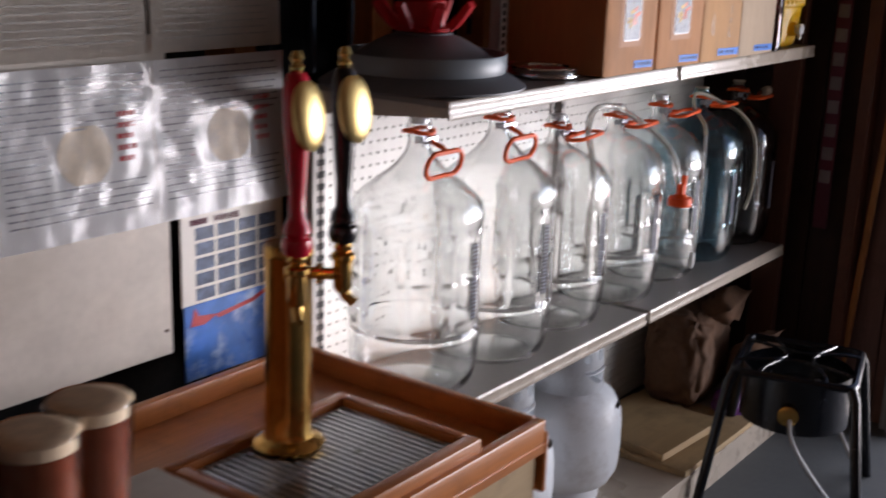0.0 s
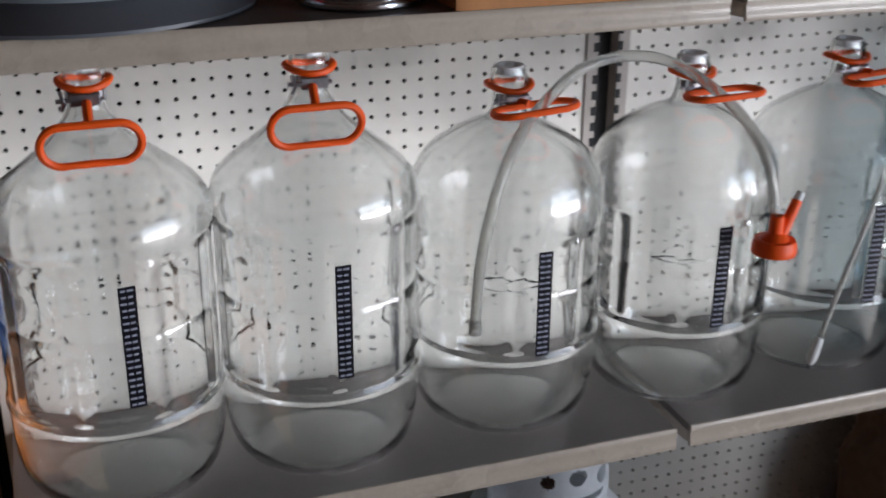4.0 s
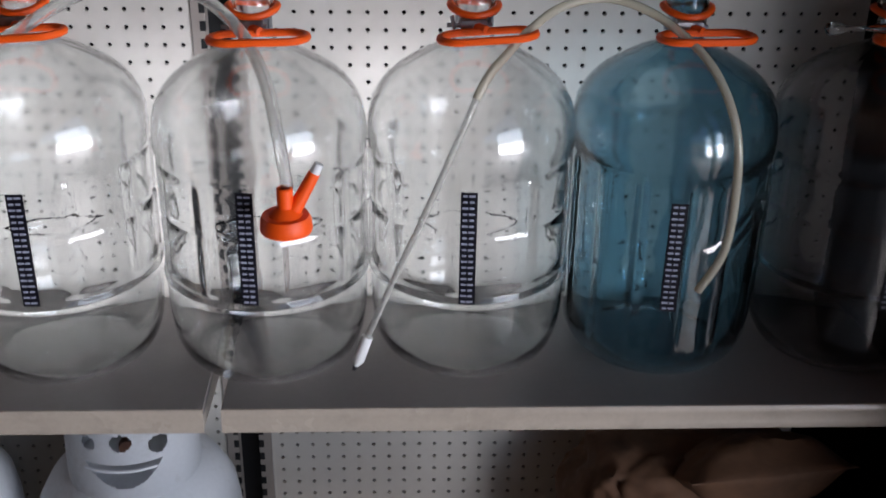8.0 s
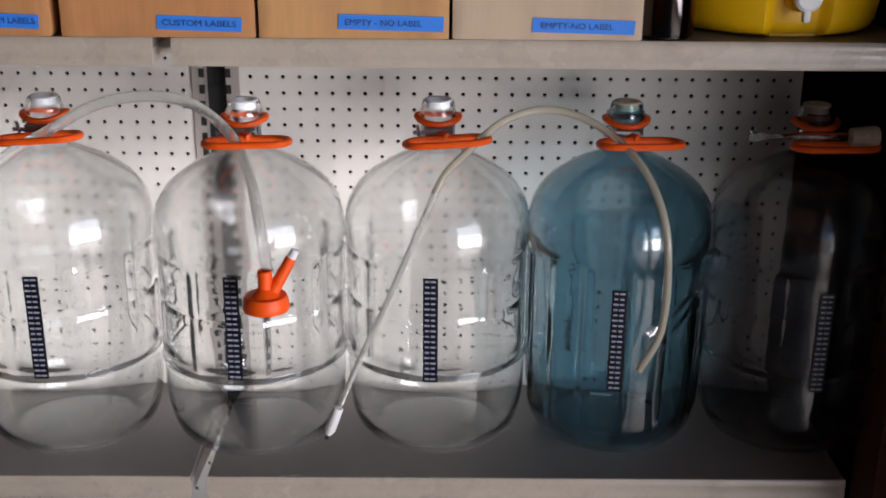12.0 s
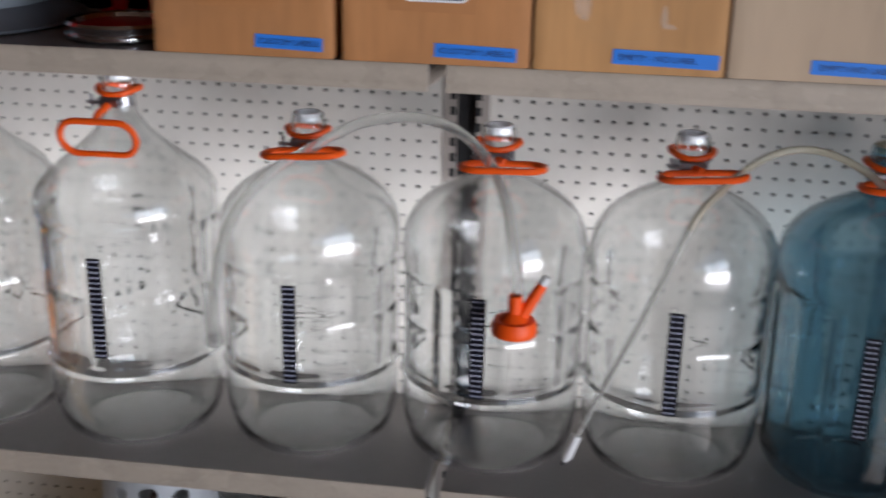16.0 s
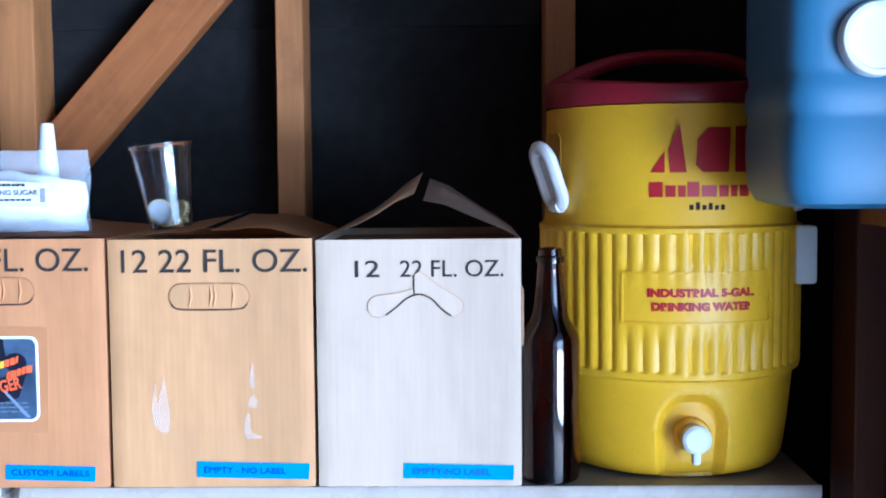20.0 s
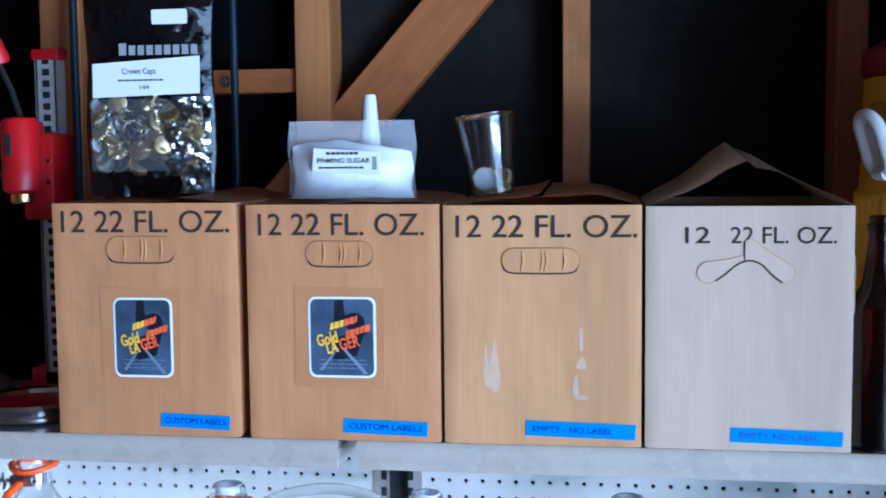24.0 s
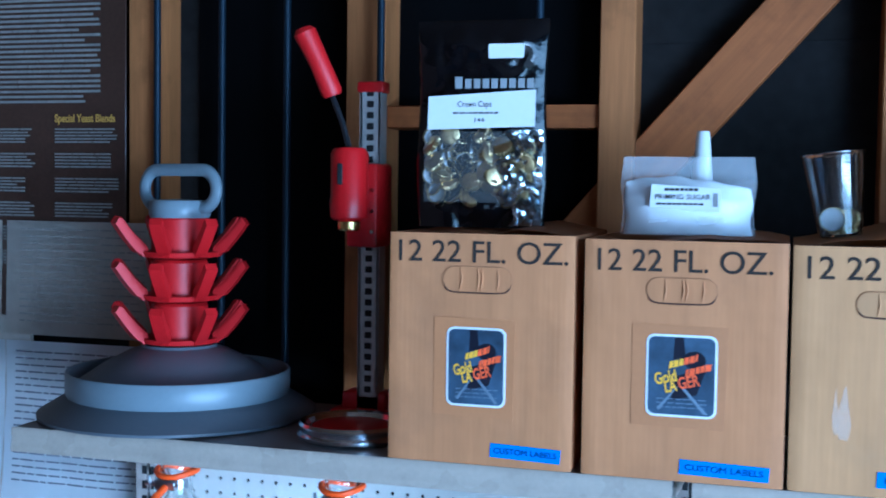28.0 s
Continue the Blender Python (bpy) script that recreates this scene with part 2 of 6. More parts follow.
M["white_plastic"] = material("white_plastic", (0.76, 0.77, 0.76), 0.35, var=0.05, bump=0.04)
M["jug"] = material("blue_poly_plastic", (0.052, 0.155, 0.27), 0.42, var=0.08, scale=5, trans=0.15, bump=0.1)
M["red"] = material("red_plastic", (0.47, 0.005, 0.009), 0.46, var=0.10, bump=0.06)
M["red_paint"] = material("red_enamel", (0.44, 0.004, 0.008), 0.36, var=0.12, bump=0.08, coat=0.1)
M["grey_plastic"] = material("grey_blue_plastic", (0.20, 0.235, 0.265), 0.38, var=0.06, scale=8, bump=0.05)
M["grey_dark"] = material("slate_plastic", (0.115, 0.125, 0.145), 0.45, var=0.08, scale=8, bump=0.08)
M["galv"] = material("galvanised_steel", (0.60, 0.60, 0.58), 0.45, metal=0.5, var=0.18, scale=30, bump=0.12)
M["foil"] = material("black_foil_film", (0.003, 0.003, 0.004), 0.09, var=0.2, bump=0.9, scale=22, fine=70, rvar=0.04)
M["silver_film"] = material("clear_crinkled_film", (0.55, 0.56, 0.56), 0.10, var=0.03, bump=0.9, scale=32, fine=100, alpha=0.10, coat=0.8)
# bright metal that stands in for glare on the cap bag's film
M["glint_foil"] = material("crumpled_glint_metal", (0.80, 0.83, 0.86), 0.16, metal=1, var=0.06, bump=0.7, scale=30, fine=90)
M["cap_metal"] = material("pale_gold_caps", (0.50, 0.40, 0.20), 0.34, metal=1, var=0.25, scale=120, bump=0.1)
M["cap_grey"] = material("grey_cap_liner", (0.30, 0.31, 0.32), 0.5, var=0.1)
M["sugar"] = material("white_sugar", (0.84, 0.85, 0.87), 0.8, var=0.03, scale=60, fine=600, bump=0.3)
M["tank"] = material("pale_grey_enamel", (0.74, 0.77, 0.80), 0.38, var=0.05, scale=6, bump=0.06, stain=((0.36, 0.34, 0.32), 0.5, 12))
M["tank_in"] = material("rusty_dark", (0.07, 0.032, 0.020), 0.8, var=0.4, scale=30)
M["lever_steel"] = material("dark_steel", (0.10, 0.11, 0.13), 0.4, metal=0.9, var=0.25, scale=40, bump=0.15)
M["gold_badge"] = material("satin_gold", (0.92, 0.68, 0.28), 0.36, metal=1, var=0.06, bump=0.03)
M["iron"] = material("black_cast_iron", (0.008, 0.009, 0.013), 0.24, var=0.3, scale=40, bump=0.25)
M["hose_grey"] = material("grey_rubber_hose", (0.36, 0.37, 0.38), 0.45, var=0.12)
M["sack"] = material("brown_paper_sack", (0.135, 0.066, 0.034), 0.8, var=0.3, scale=9, fine=60, bump=0.6, stain=((0.05, 0.026, 0.014), 0.7, 8))
M["purple"] = material("purple_plastic_sack", (0.10, 0.018, 0.13), 0.4, var=0.3, bump=0.5)
M["concrete"] = material("worn_concrete", (0.095, 0.105, 0.110), 0.7, var=0.15, scale=2.5, fine=60, bump=0.3, stain=((0.15, 0.14, 0.13), 0.5, 1.7))
M["pave"] = material("pale_driveway", (0.56, 0.54, 0.50), 0.85, var=0.12, scale=1.2, fine=30, bump=0.2)
M["panel"] = material("grey_hardboard", (0.62, 0.56, 0.49), 0.55, var=0.14, scale=7, fine=50, bump=0.12, stain=((0.46, 0.40, 0.33), 0.6, 5))
# the same siding with the corner's shade painted into a darker colour
M["siding_shaded"] = wood("shaded_siding", (0.045, 0.021, 0.016), "z", rough=0.75, var=0.3)
M["ceiling"] = wood("ceiling_boards", (0.13, 0.075, 0.045), "x", rough=0.8)
M["laminate"] = material("laminated_paper", (0.84, 0.85, 0.87), 0.20, var=0.05, scale=6, bump=0.40, fine=24, coat=1.0, crough=0.16)
M["print_grey"] = material("grey_text_print", (0.22, 0.23, 0.27), 0.25, var=0.3, scale=40, bump=0, coat=1.0, crough=0.16)
M["print_faint"] = material("faded_text_print", (0.40, 0.37, 0.33), 0.5, var=0.3, scale=40, bump=0)
M["print_tan"] = material("tan_picture_print", (0.58, 0.49, 0.38), 0.55, var=0.25, scale=30, bump=0.3, fine=24, coat=0.25, crough=0.3, stain=((0.35, 0.34, 0.36), 0.6, 22))
M["poster_brown"] = material("brown_poster_print", (0.055, 0.030, 0.020), 0.35, var=0.3, scale=4, bump=0.1, coat=0.2)
M["poster_text"] = material("cream_text_print", (0.24, 0.23, 0.21), 0.5, var=0.2, scale=60, bump=0)
M["poster_gold"] = material("gold_print", (0.55, 0.33, 0.06), 0.4, var=0.2, bump=0)
M["cal_paper"] = material("calendar_paper", (0.74, 0.70, 0.64), 0.4, var=0.05, bump=0.08)
M["cal_blue"] = material("photo_blue_print", (0.070, 0.10, 0.17), 0.35, var=0.8, scale=30, bump=0)
M["cal_sky"] = material("sea_blue_print", (0.045, 0.16, 0.50), 0.3, var=0.5, scale=7, fine=30, bump=0, stain=((0.62, 0.70, 0.80), 0.9, 11))
M["beer"] = material("dark_beer", (0.21, 0.045, 0.018), 0.15, trans=0.0, var=0.1, bump=0, ior=1.34)
M["foam"] = material("tan_beer_foam", (0.82, 0.62, 0.42), 0.7, var=0.15, scale=60, bump=0.4)
M["cork"] = material("tan_cork", (0.62, 0.52, 0.38), 0.8, var=0.15, scale=150, bump=0.3)
M["grate"] = material("brushed_stainless", (0.66, 0.69, 0.74), 0.3, metal=1, var=0.1, bump=0.1)
M["black_wood"] = material("black_lacquer", (0.012, 0.010, 0.012), 0.22, var=0.2, bump=0.03, coat=0.4)
M["red_lacquer"] = material("red_lacquer", (0.66, 0.012, 0.035), 0.22, var=0.1, bump=0.03, coat=0.4)
M["conduit"] = material("dark_steel_conduit", (0.014, 0.026, 0.044), 0.5, metal=0.4, var=0.2, bump=0.05)
M["strap"] = material("maroon_webbing", (0.10, 0.022, 0.040), 0.8, var=0.2)
M["strap_white"] = material("grey_webbing", (0.20, 0.16, 0.17), 0.8, var=0.2)


# ---- building helpers ----
def finish(name, bm, mat, parent=None, label="", angle=38, loc=None):
    bmesh.ops.recalc_face_normals(bm, faces=bm.faces)
    me = bpy.data.meshes.new(name)
    bm.to_mesh(me)
    bm.free()
    me.materials.append(M[mat])
    me.shade_smooth()
    me.set_sharp_from_angle(angle=radians(angle))
    ob = new(name, me)
    if parent is not None:
        ob.parent = parent
    if loc is not None:
        ob.location = loc
    if label:
        ob["label"] = label
    return ob


def part(name, bm, mat, parent, label="", angle=38):
    return finish(name, bm, mat, parent, label, angle)


def shared(name, me, parent, loc=(0, 0, 0), rot=(0, 0, 0), scl=(1, 1, 1)):
    ob = new(name, me)
    ob.parent = parent
    ob.matrix_basis = Matrix.LocRotScale(loc, Euler(rot), scl)
    return ob


def thing(name, loc, label, category, group="", rz=0.0):
    ob = new(name)
    ob.empty_display_size = 0.05
    ob.matrix_basis = pose(*loc, 0, 0, rz)
    return tagged(ob, label, category, group)


def structure(name, bm, mat, label="", loc=(0, 0, 0)):
    return tagged(finish(name, bm, mat, None, loc=loc), label, kind="structure")


def box(bm, x0, x1, y0, y1, z0, z1, bevel=0.0, seg=2, m=None):
    b = bmesh.new()
    vs = [b.verts.new((x, y, z)) for x in (x0, x1) for y in (y0, y1) for z in (z0, z1)]
    for f in ((0, 1, 3, 2), (4, 6, 7, 5), (0, 4, 5, 1), (2, 3, 7, 6), (0, 2, 6, 4), (1, 5, 7, 3)):
        b.faces.new([vs[i] for i in f])
    if bevel:
        bmesh.ops.bevel(b, geom=b.edges[:], offset=bevel, segments=seg, profile=0.5, affect="EDGES")
    join(bm, b, m)
    return bm


def join(bm, b, m=None):
    if m is not None:
        bmesh.ops.transform(b, matrix=m, verts=b.verts)
    b.verts.index_update()
    vs = [bm.verts.new(v.co) for v in b.verts]
    for f in b.faces:
        try:
            bm.faces.new([vs[v.index] for v in f.verts])
        except ValueError:
            pass
    b.free()


def lathe(bm, prof, seg=48, fn=None, cx=0.0, cy=0.0, m=None, cap0=False, cap1=False):
    """Turns a profile of (radius, height) about the z axis; fn(angle, radius, height) may shape the radius."""
    b = bmesh.new()
    rings = []
    for r, z in prof:
        if r < 1e-5:
            rings.append([b.verts.new((cx, cy, z))])
            continue
        ring = []
        for i in range(seg):
            a = 2 * math.pi * i / seg
            q = fn(a, r, z) if fn else r
            ring.append(b.verts.new((cx + q * math.cos(a), cy + q * math.sin(a), z)))
        rings.append(ring)
    for p, q in zip(rings, rings[1:]):
        for i in range(seg):
            j = (i + 1) % seg
            if len(p) == 1 and len(q) == 1:
                continue
            if len(p) == 1:
                b.faces.new((p[0], q[i], q[j]))
            elif len(q) == 1:
                b.faces.new((p[i], p[j], q[0]))
            else:
                b.faces.new((p[i], p[j], q[j], q[i]))
    if cap0 and len(rings[0]) > 1:
        b.faces.new(rings[0])
    if cap1 and len(rings[-1]) > 1:
        b.faces.new(rings[-1])
    join(bm, b, m)
    return bm


def spline(pts, n=8, closed=False):
    """A smooth line through the points."""
    p = [Vector(q) for q in pts]
    out = []
    k = len(p)
    for i in range(k if closed else k - 1):
        a, b, c, d = (p[(i - 1) % k], p[i], p[(i + 1) % k], p[(i + 2) % k]) if closed else (p[max(i - 1, 0)], p[i], p[i + 1], p[min(i + 2, k - 1)])
        for s in range(n):
            t = s / n
            out.append(0.5 * ((2 * b) + (c - a) * t + (2 * a - 5 * b + 4 * c - d) * t * t + (3 * b - a - 3 * c + d) * t ** 3))
    if not closed:
        out.append(p[-1])
    return out


def tube(bm, pts, r, seg=10, closed=False, flat=1.0, m=None):
    b = bmesh.new()
    pts = [Vector(q) for q in pts]
    k = len(pts)
    rings = []
    up = Vector((0, 0, 1))
    side = None
    for i, c in enumerate(pts):
        d = (pts[(i + 1) % k] - pts[i - 1]) if closed else (pts[min(i + 1, k - 1)] - pts[max(i - 1, 0)])
        d.normalize()
        if side is None:
            side = d.cross(up)
            if side.length < 1e-3:
                side = d.cross(Vector((1, 0, 0)))
        side = (side - d * side.dot(d)).normalized()
        nrm = side.cross(d)
        rr = r[i] if isinstance(r, (list, tuple)) else r
        rings.append([b.verts.new(c + side * (rr * math.cos(2 * math.pi * j / seg)) + nrm * (rr * flat * math.sin(2 * math.pi * j / seg))) for j in range(seg)])
    for i in range(k if closed else k - 1):
        p, q = rings[i], rings[(i + 1) % k]
        for j in range(seg):
            j2 = (j + 1) % seg
            b.faces.new((p[j], p[j2], q[j2], q[j]))
    if not closed:
        b.faces.new(rings[0])
        b.faces.new(rings[-1])
    join(bm, b, m)
    return bm


def prism(bm, outline, y0, y1, m=None):
    """A flat shape with the outline (x, z), between two depths."""
    b = bmesh.new()
    p, q = [b.verts.new((x, y0, z)) for x, z in outline], [b.verts.new((x, y1, z)) for x, z in outline]
    b.faces.new(p)
    b.faces.new(q)
    for i in range(len(p)):
        j = (i + 1) % len(p)
        b.faces.new((p[i], p[j], q[j], q[i]))
    join(bm, b, m)
    return bm


def rounded(x0, x1, z0, z1, r, n=5):
    out = []
    for cx, cz, a0 in ((x1 - r, z1 - r, 0), (x0 + r, z1 - r, 90), (x0 + r, z0 + r, 180), (x1 - r, z0 + r, 270)):
        for i in range(n + 1):
            a = radians(a0 + 90 * i / n)
            out.append((cx + r * math.cos(a), cz + r * math.sin(a)))
    return out


def text_bm(body, size, width=None, depth=0.0002, bold=0.0):
    """Letters facing the viewer at -y, starting at the origin, as a bmesh."""
    cu = bpy.data.curves.new("letters", "FONT")
    cu.body, cu.size, cu.extrude, cu.offset = body, size, depth, bold
    ob = bpy.data.objects.new("letters", cu)
    scene.collection.objects.link(ob)
    me = bpy.data.meshes.new_from_object(ob.evaluated_get(bpy.context.evaluated_depsgraph_get()))
    b = bmesh.new()
    b.from_mesh(me)
    bpy.data.objects.remove(ob)
    bpy.data.curves.remove(cu)
    bpy.data.meshes.remove(me)
    xs = [v.co.x for v in b.verts]
    k = width / (max(xs) - min(xs)) if width else 1.0
    for v in b.verts:
        v.co = Vector((v.co.x * k, -v.co.z, v.co.y))
    return b


def letters(name, body, size, mat, parent, x, y, z, width=None, bold=0.0, tilt=0.0):
    bm = bmesh.new()
    join(bm, text_bm(body, size, width, bold=bold), Matrix.Translation((x, y, z)) @ Matrix.Rotation(radians(tilt), 4, "Y"))
    return part(name, bm, mat, parent)


def bars(bm, rnd, x0, x1, y, zs, h, gap=0.004, lo=0.006, hi=0.02, depth=0.0004):
    """Lines of unreadable print as short bars."""
    for z in zs:
        x = x0
        while x < x1 - lo:
            w = min(rnd.uniform(lo, hi), x1 - x)
            box(bm, x, x + w, y - depth, y, z - h / 2, z + h / 2)
            x += w + gap
    return bm


# ---- the room ----
FLOOR, CEIL, BACK, LEFT, RIGHT, REAR = -0.60, 1.86, 0.21, -4.2, 1.16, -5.8
DECK, UP = -0.50, 0.641


def flat_box(name, mat, x0, x1, y0, y1, z0, z1, label=""):
    bm = bmesh.new()
    box(bm, x0, x1, y0, y1, z0, z1)
    return structure(name, bm, mat, label)


flat_box("floor", "concrete", LEFT, RIGHT, REAR, BACK, FLOOR - 0.12, FLOOR, "worn grey concrete garage floor")
flat_box("ceiling", "ceiling", LEFT, RIGHT + 0.1, REAR, BACK, CEIL, CEIL + 0.1, "dark unpainted wooden ceiling boards")
flat_box("wall_north", "tar", LEFT, RIGHT + 0.1, BACK, BACK + 0.1, FLOOR, CEIL, "black tar paper behind open wall studs")
flat_box("wall_west", "siding", LEFT - 0.1, LEFT, REAR - 0.1, BACK + 0.1, FLOOR, CEIL, "dark wooden garage wall")
flat_box("wall_south", "siding", LEFT, RIGHT + 0.1, REAR - 0.1, REAR, FLOOR, CEIL, "dark wooden garage wall")
bm = bmesh.new()
box(bm, RIGHT, RIGHT + 0.1, -0.745, BACK, FLOOR, CEIL)
box(bm, RIGHT, RIGHT + 0.1, REAR, -5.3, FLOOR, CEIL)
box(bm, RIGHT, RIGHT + 0.1, -5.3, -0.745, 1.55, CEIL)
structure("wall_east", bm, "siding", "dark brown plank wall beside an open garage door")
bm = bmesh.new()
box(bm, -400, 400, -400, 400, FLOOR - 0.14, FLOOR - 0.02)
structure("ground", bm, "pave", "pale sunlit driveway outside the garage")

# plank joints of the side wall
rnd = random.Random(5)
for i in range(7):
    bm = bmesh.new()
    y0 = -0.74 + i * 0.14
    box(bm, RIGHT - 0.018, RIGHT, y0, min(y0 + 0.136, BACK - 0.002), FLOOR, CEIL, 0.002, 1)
    # planks towards the back corner carry their shade in the colour
    structure("wall_plank", bm, "siding" if i < 2 else "siding_shaded", "dark brown vertical wall plank")

flat_box("tar_paper_lap", "tar", -0.15, 0.655, BACK - 0.004, BACK - 0.0005, 1.235, CEIL, "upper sheet of black tar paper lapping the lower one")
flat_box("wall_sheet", "black_sheet", -0.934, -0.19, BACK - 0.012, BACK - 0.004, UP - 0.3, CEIL, "near-black sheet between the studs")
# studs, rail and brace of the back wall
STUD0, STUD1 = 0.122, BACK


def stud(x0, x1, z0=FLOOR, z1=CEIL, y0=STUD0, y1=STUD1, mat="stud", name="wall_stud", label="bare pine wall stud with knots"):
    bm = bmesh.new()
    box(bm, x0, x1, y0, y1, z0, z1, 0.002, 1)
    return structure(name, bm, mat, label)


for x, wide in ((-3.2, 0.05), (-2.6, 0.05), (-1.9, 0.05), (-1.036, 0.057), (-0.615, 0.070), (-0.181, 0.057), (0.247, 0.042), (0.658, 0.046)):
    stud(x, x + wide)
for x0, x1 in ((-0.545, -0.180),):
    bm = bmesh.new()
    box(bm, x0, x1, STUD0 + 0.012, STUD1, 1.093, 1.131, 0.002, 1)
    rail = structure("wall_rail", bm, "brace", "horizontal pine blocking between studs")
    bm = bmesh.new()
    lathe(bm, [(0.0, 0.004), (0.0035, 0.004), (0.004, 0.002), (0.009, 0.0018), (0.0095, 0.0), (0.0, -0.001)], 24, None, 0, 0, Matrix.Translation((-0.302, STUD0 + 0.0115, 1.112)) @ Matrix.Rotation(radians(90), 4, "X"))
    part("bolt_washer", bm, "zinc", rail, "dull steel bolt and washer")
bm = bmesh.new()
box(bm, -0.62, 1.0, 0, 0.04, -0.042, 0.042, 0.002, 1)
ob = structure("wall_brace", bm, "brace", "diagonal pine brace let into the wall studs")
ob.matrix_basis = pose(0.005, STUD0 + 0.03, 1.155, 0, -48.3, 0)

for i, x in enumerate((-0.965, -0.838, -0.715, -0.545, -0.275)):
    bm = bmesh.new()
    tube(bm, [(0, 0, UP + 0.005 if i < 3 else 0.7), (0, 0, CEIL)], 0.0065, 10)
    structure("conduit", bm, "conduit", "thin dark steel conduit running up the wall", (x, 0.10, 0))

# posts and strap at the side wall
stud(0.997, 1.036, FLOOR, CEIL, -0.285, -0.195, "redwood", "corner_post", "reddish bare wooden post beside the shelving")
stud(1.055, RIGHT - 0.02, FLOOR, CEIL, -0.50, -0.46, "redwood", "corner_post", "reddish bare wooden post on the side wall")
stud(1.07, RIGHT - 0.02, FLOOR, CEIL, -0.739, -0.700, "siding", "door_jamb", "dark wooden jamb of the garage door")
bm = bmesh.new()
box(bm, 0, 0.012, 0, 0.022, 0, 2.3, 0.003, 1)
leaner = structure("trim", bm, "stud", "thin wooden lath leaning against the side wall")
leaner.matrix_basis = pose(1.10, -0.50, FLOOR, 3.2, 0, 0)
bm = bmesh.new()
box(bm, 1.085, 1.11, -0.70, -0.672, FLOOR, 1.7, 0.004, 2)
structure("door_track", bm, "galv", "galvanised steel garage door track")

bm = bmesh.new()
tube(bm, [(1.118, -0.655, FLOOR), (1.118, -0.655, CEIL)], 0.013, 14)
structure("door_track", bm, "hose_grey", "grey steel pipe running up beside the garage door")
strap = thing("hanging_strap", (1.06, -0.385, 0.0), "maroon webbing strap with pale squares hanging on the wall", "strap")
bm = bmesh.new()
box(bm, -0.012, 0.0, -0.022, 0.022, 0.05, CEIL, 0.001, 1)
part("webbing", bm, "strap", strap)
for i in range(9):
    bm = bmesh.new()
    z = 0.20 + i * 0.075
    box(bm, -0.016, -0.012, -0.018, 0.018, z, z + 0.042, 0.002, 1)
    part("patch", bm, "strap_white", strap)


# ---- shelving ----
PITCH = 0.0254


def pegboard(name, x0, row0, label):
    """A hardboard sheet with a real hole at every inch."""
    cols, up, down, rad, th = 34, 4, 38, 0.0034, 0.005
    verts, faces = [], []
    h = PITCH / 2
    for c in range(cols):
        for r in range(-down, up + 1):
            cx, cz = x0 + c * PITCH, row0 + r * PITCH
            k = len(verts)
            verts += [(cx + sx * h, 0, cz + sz * h) for sx, sz in ((1, -1), (1, 1), (-1, 1), (-1, -1))]
            for y in (0, th):
                verts += [(cx + rad * math.cos(radians(22.5 + 45 * i)), y, cz + rad * math.sin(radians(22.5 + 45 * i))) for i in range(8)]
            f, b = [k + 4 + i for i in range(8)], [k + 12 + i for i in range(8)]
            for i, (p, q) in enumerate(((1, 2), (2, 3), (3, 0), (0, 1))):
                a = (1 + 2 * i) % 8
                faces.append((k + p, k + q, f[(a + 1) % 8], f[a]))
                faces.append((k + q, f[(a + 2) % 8], f[(a + 1) % 8]))
            for i in range(8):
                faces.append((f[i], f[(i + 1) % 8], b[(i + 1) % 8], b[i]))
    me = bpy.data.meshes.new(name)
    me.from_pydata(verts, [], faces)
    me.materials.append(M["peg"])
    ob = tagged(new(name, me), label, kind="structure")
    zl, zh = row0 - (down + 0.5) * PITCH, row0 + (up + 0.5) * PITCH
    bm = bmesh.new()
    box(bm, x0 - h - 0.004, x0 - h, 0, th, zl, zh)
    box(bm, x0 + 33.5 * PITCH, x0 + 33.5 * PITCH + 0.006, 0, th, zl, zh)
    part("sheet_edge", bm, "peg", ob)
    # near-black sheet added behind the holes to keep them dark as shade
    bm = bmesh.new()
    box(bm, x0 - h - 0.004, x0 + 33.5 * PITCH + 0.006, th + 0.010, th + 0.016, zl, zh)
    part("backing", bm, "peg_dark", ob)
    return ob


pegboard("pegboard_panel_1", -0.05 - 33 * PITCH, 0.5005, "white perforated hardboard back panel of the shelving")
pegboard("pegboard_panel_2", 0.0545, 0.4975, "white perforated hardboard back panel of the shelving")


def upright(name, pairs, label):
    ob = None
    for i, (x0, x1) in enumerate(pairs):
        bm = bmesh.new()
        box(bm, x0, x1, -0.004, 0.035, FLOOR, UP - 0.02, 0.001, 1)
        if ob is None:
            ob = structure(name, bm, "upright", label)
        else:
            part("channel", bm, "upright", ob)
        # slot openings drawn as black blocks in place of their inner shade
        bm = bmesh.new()
        xc = x1 - 0.004 if i == 0 else x0 + 0.004
        for k in range(46):
            z = FLOOR + 0.03 + k * PITCH
            box(bm, xc - 0.0042, xc + 0.0042, -0.0048, -0.003, z, z + 0.014)
        part("slots", bm, "black", ob)
    # black plate added to hold the shade in the gap between channels
    bm = bmesh.new()
    box(bm, pairs[0][0], pairs[-1][1], 0.02, 0.034, FLOOR, UP - 0.022)
    part("channel_back", bm, "black", ob)
    return ob


upright("upright_1", ((-0.036, -0.016), (0.017, 0.038)), "slotted grey steel upright of the shelving")
upright("upright_2", ((-0.945, -0.924), (-0.918, -0.908)), "slotted grey steel upright of the shelving")


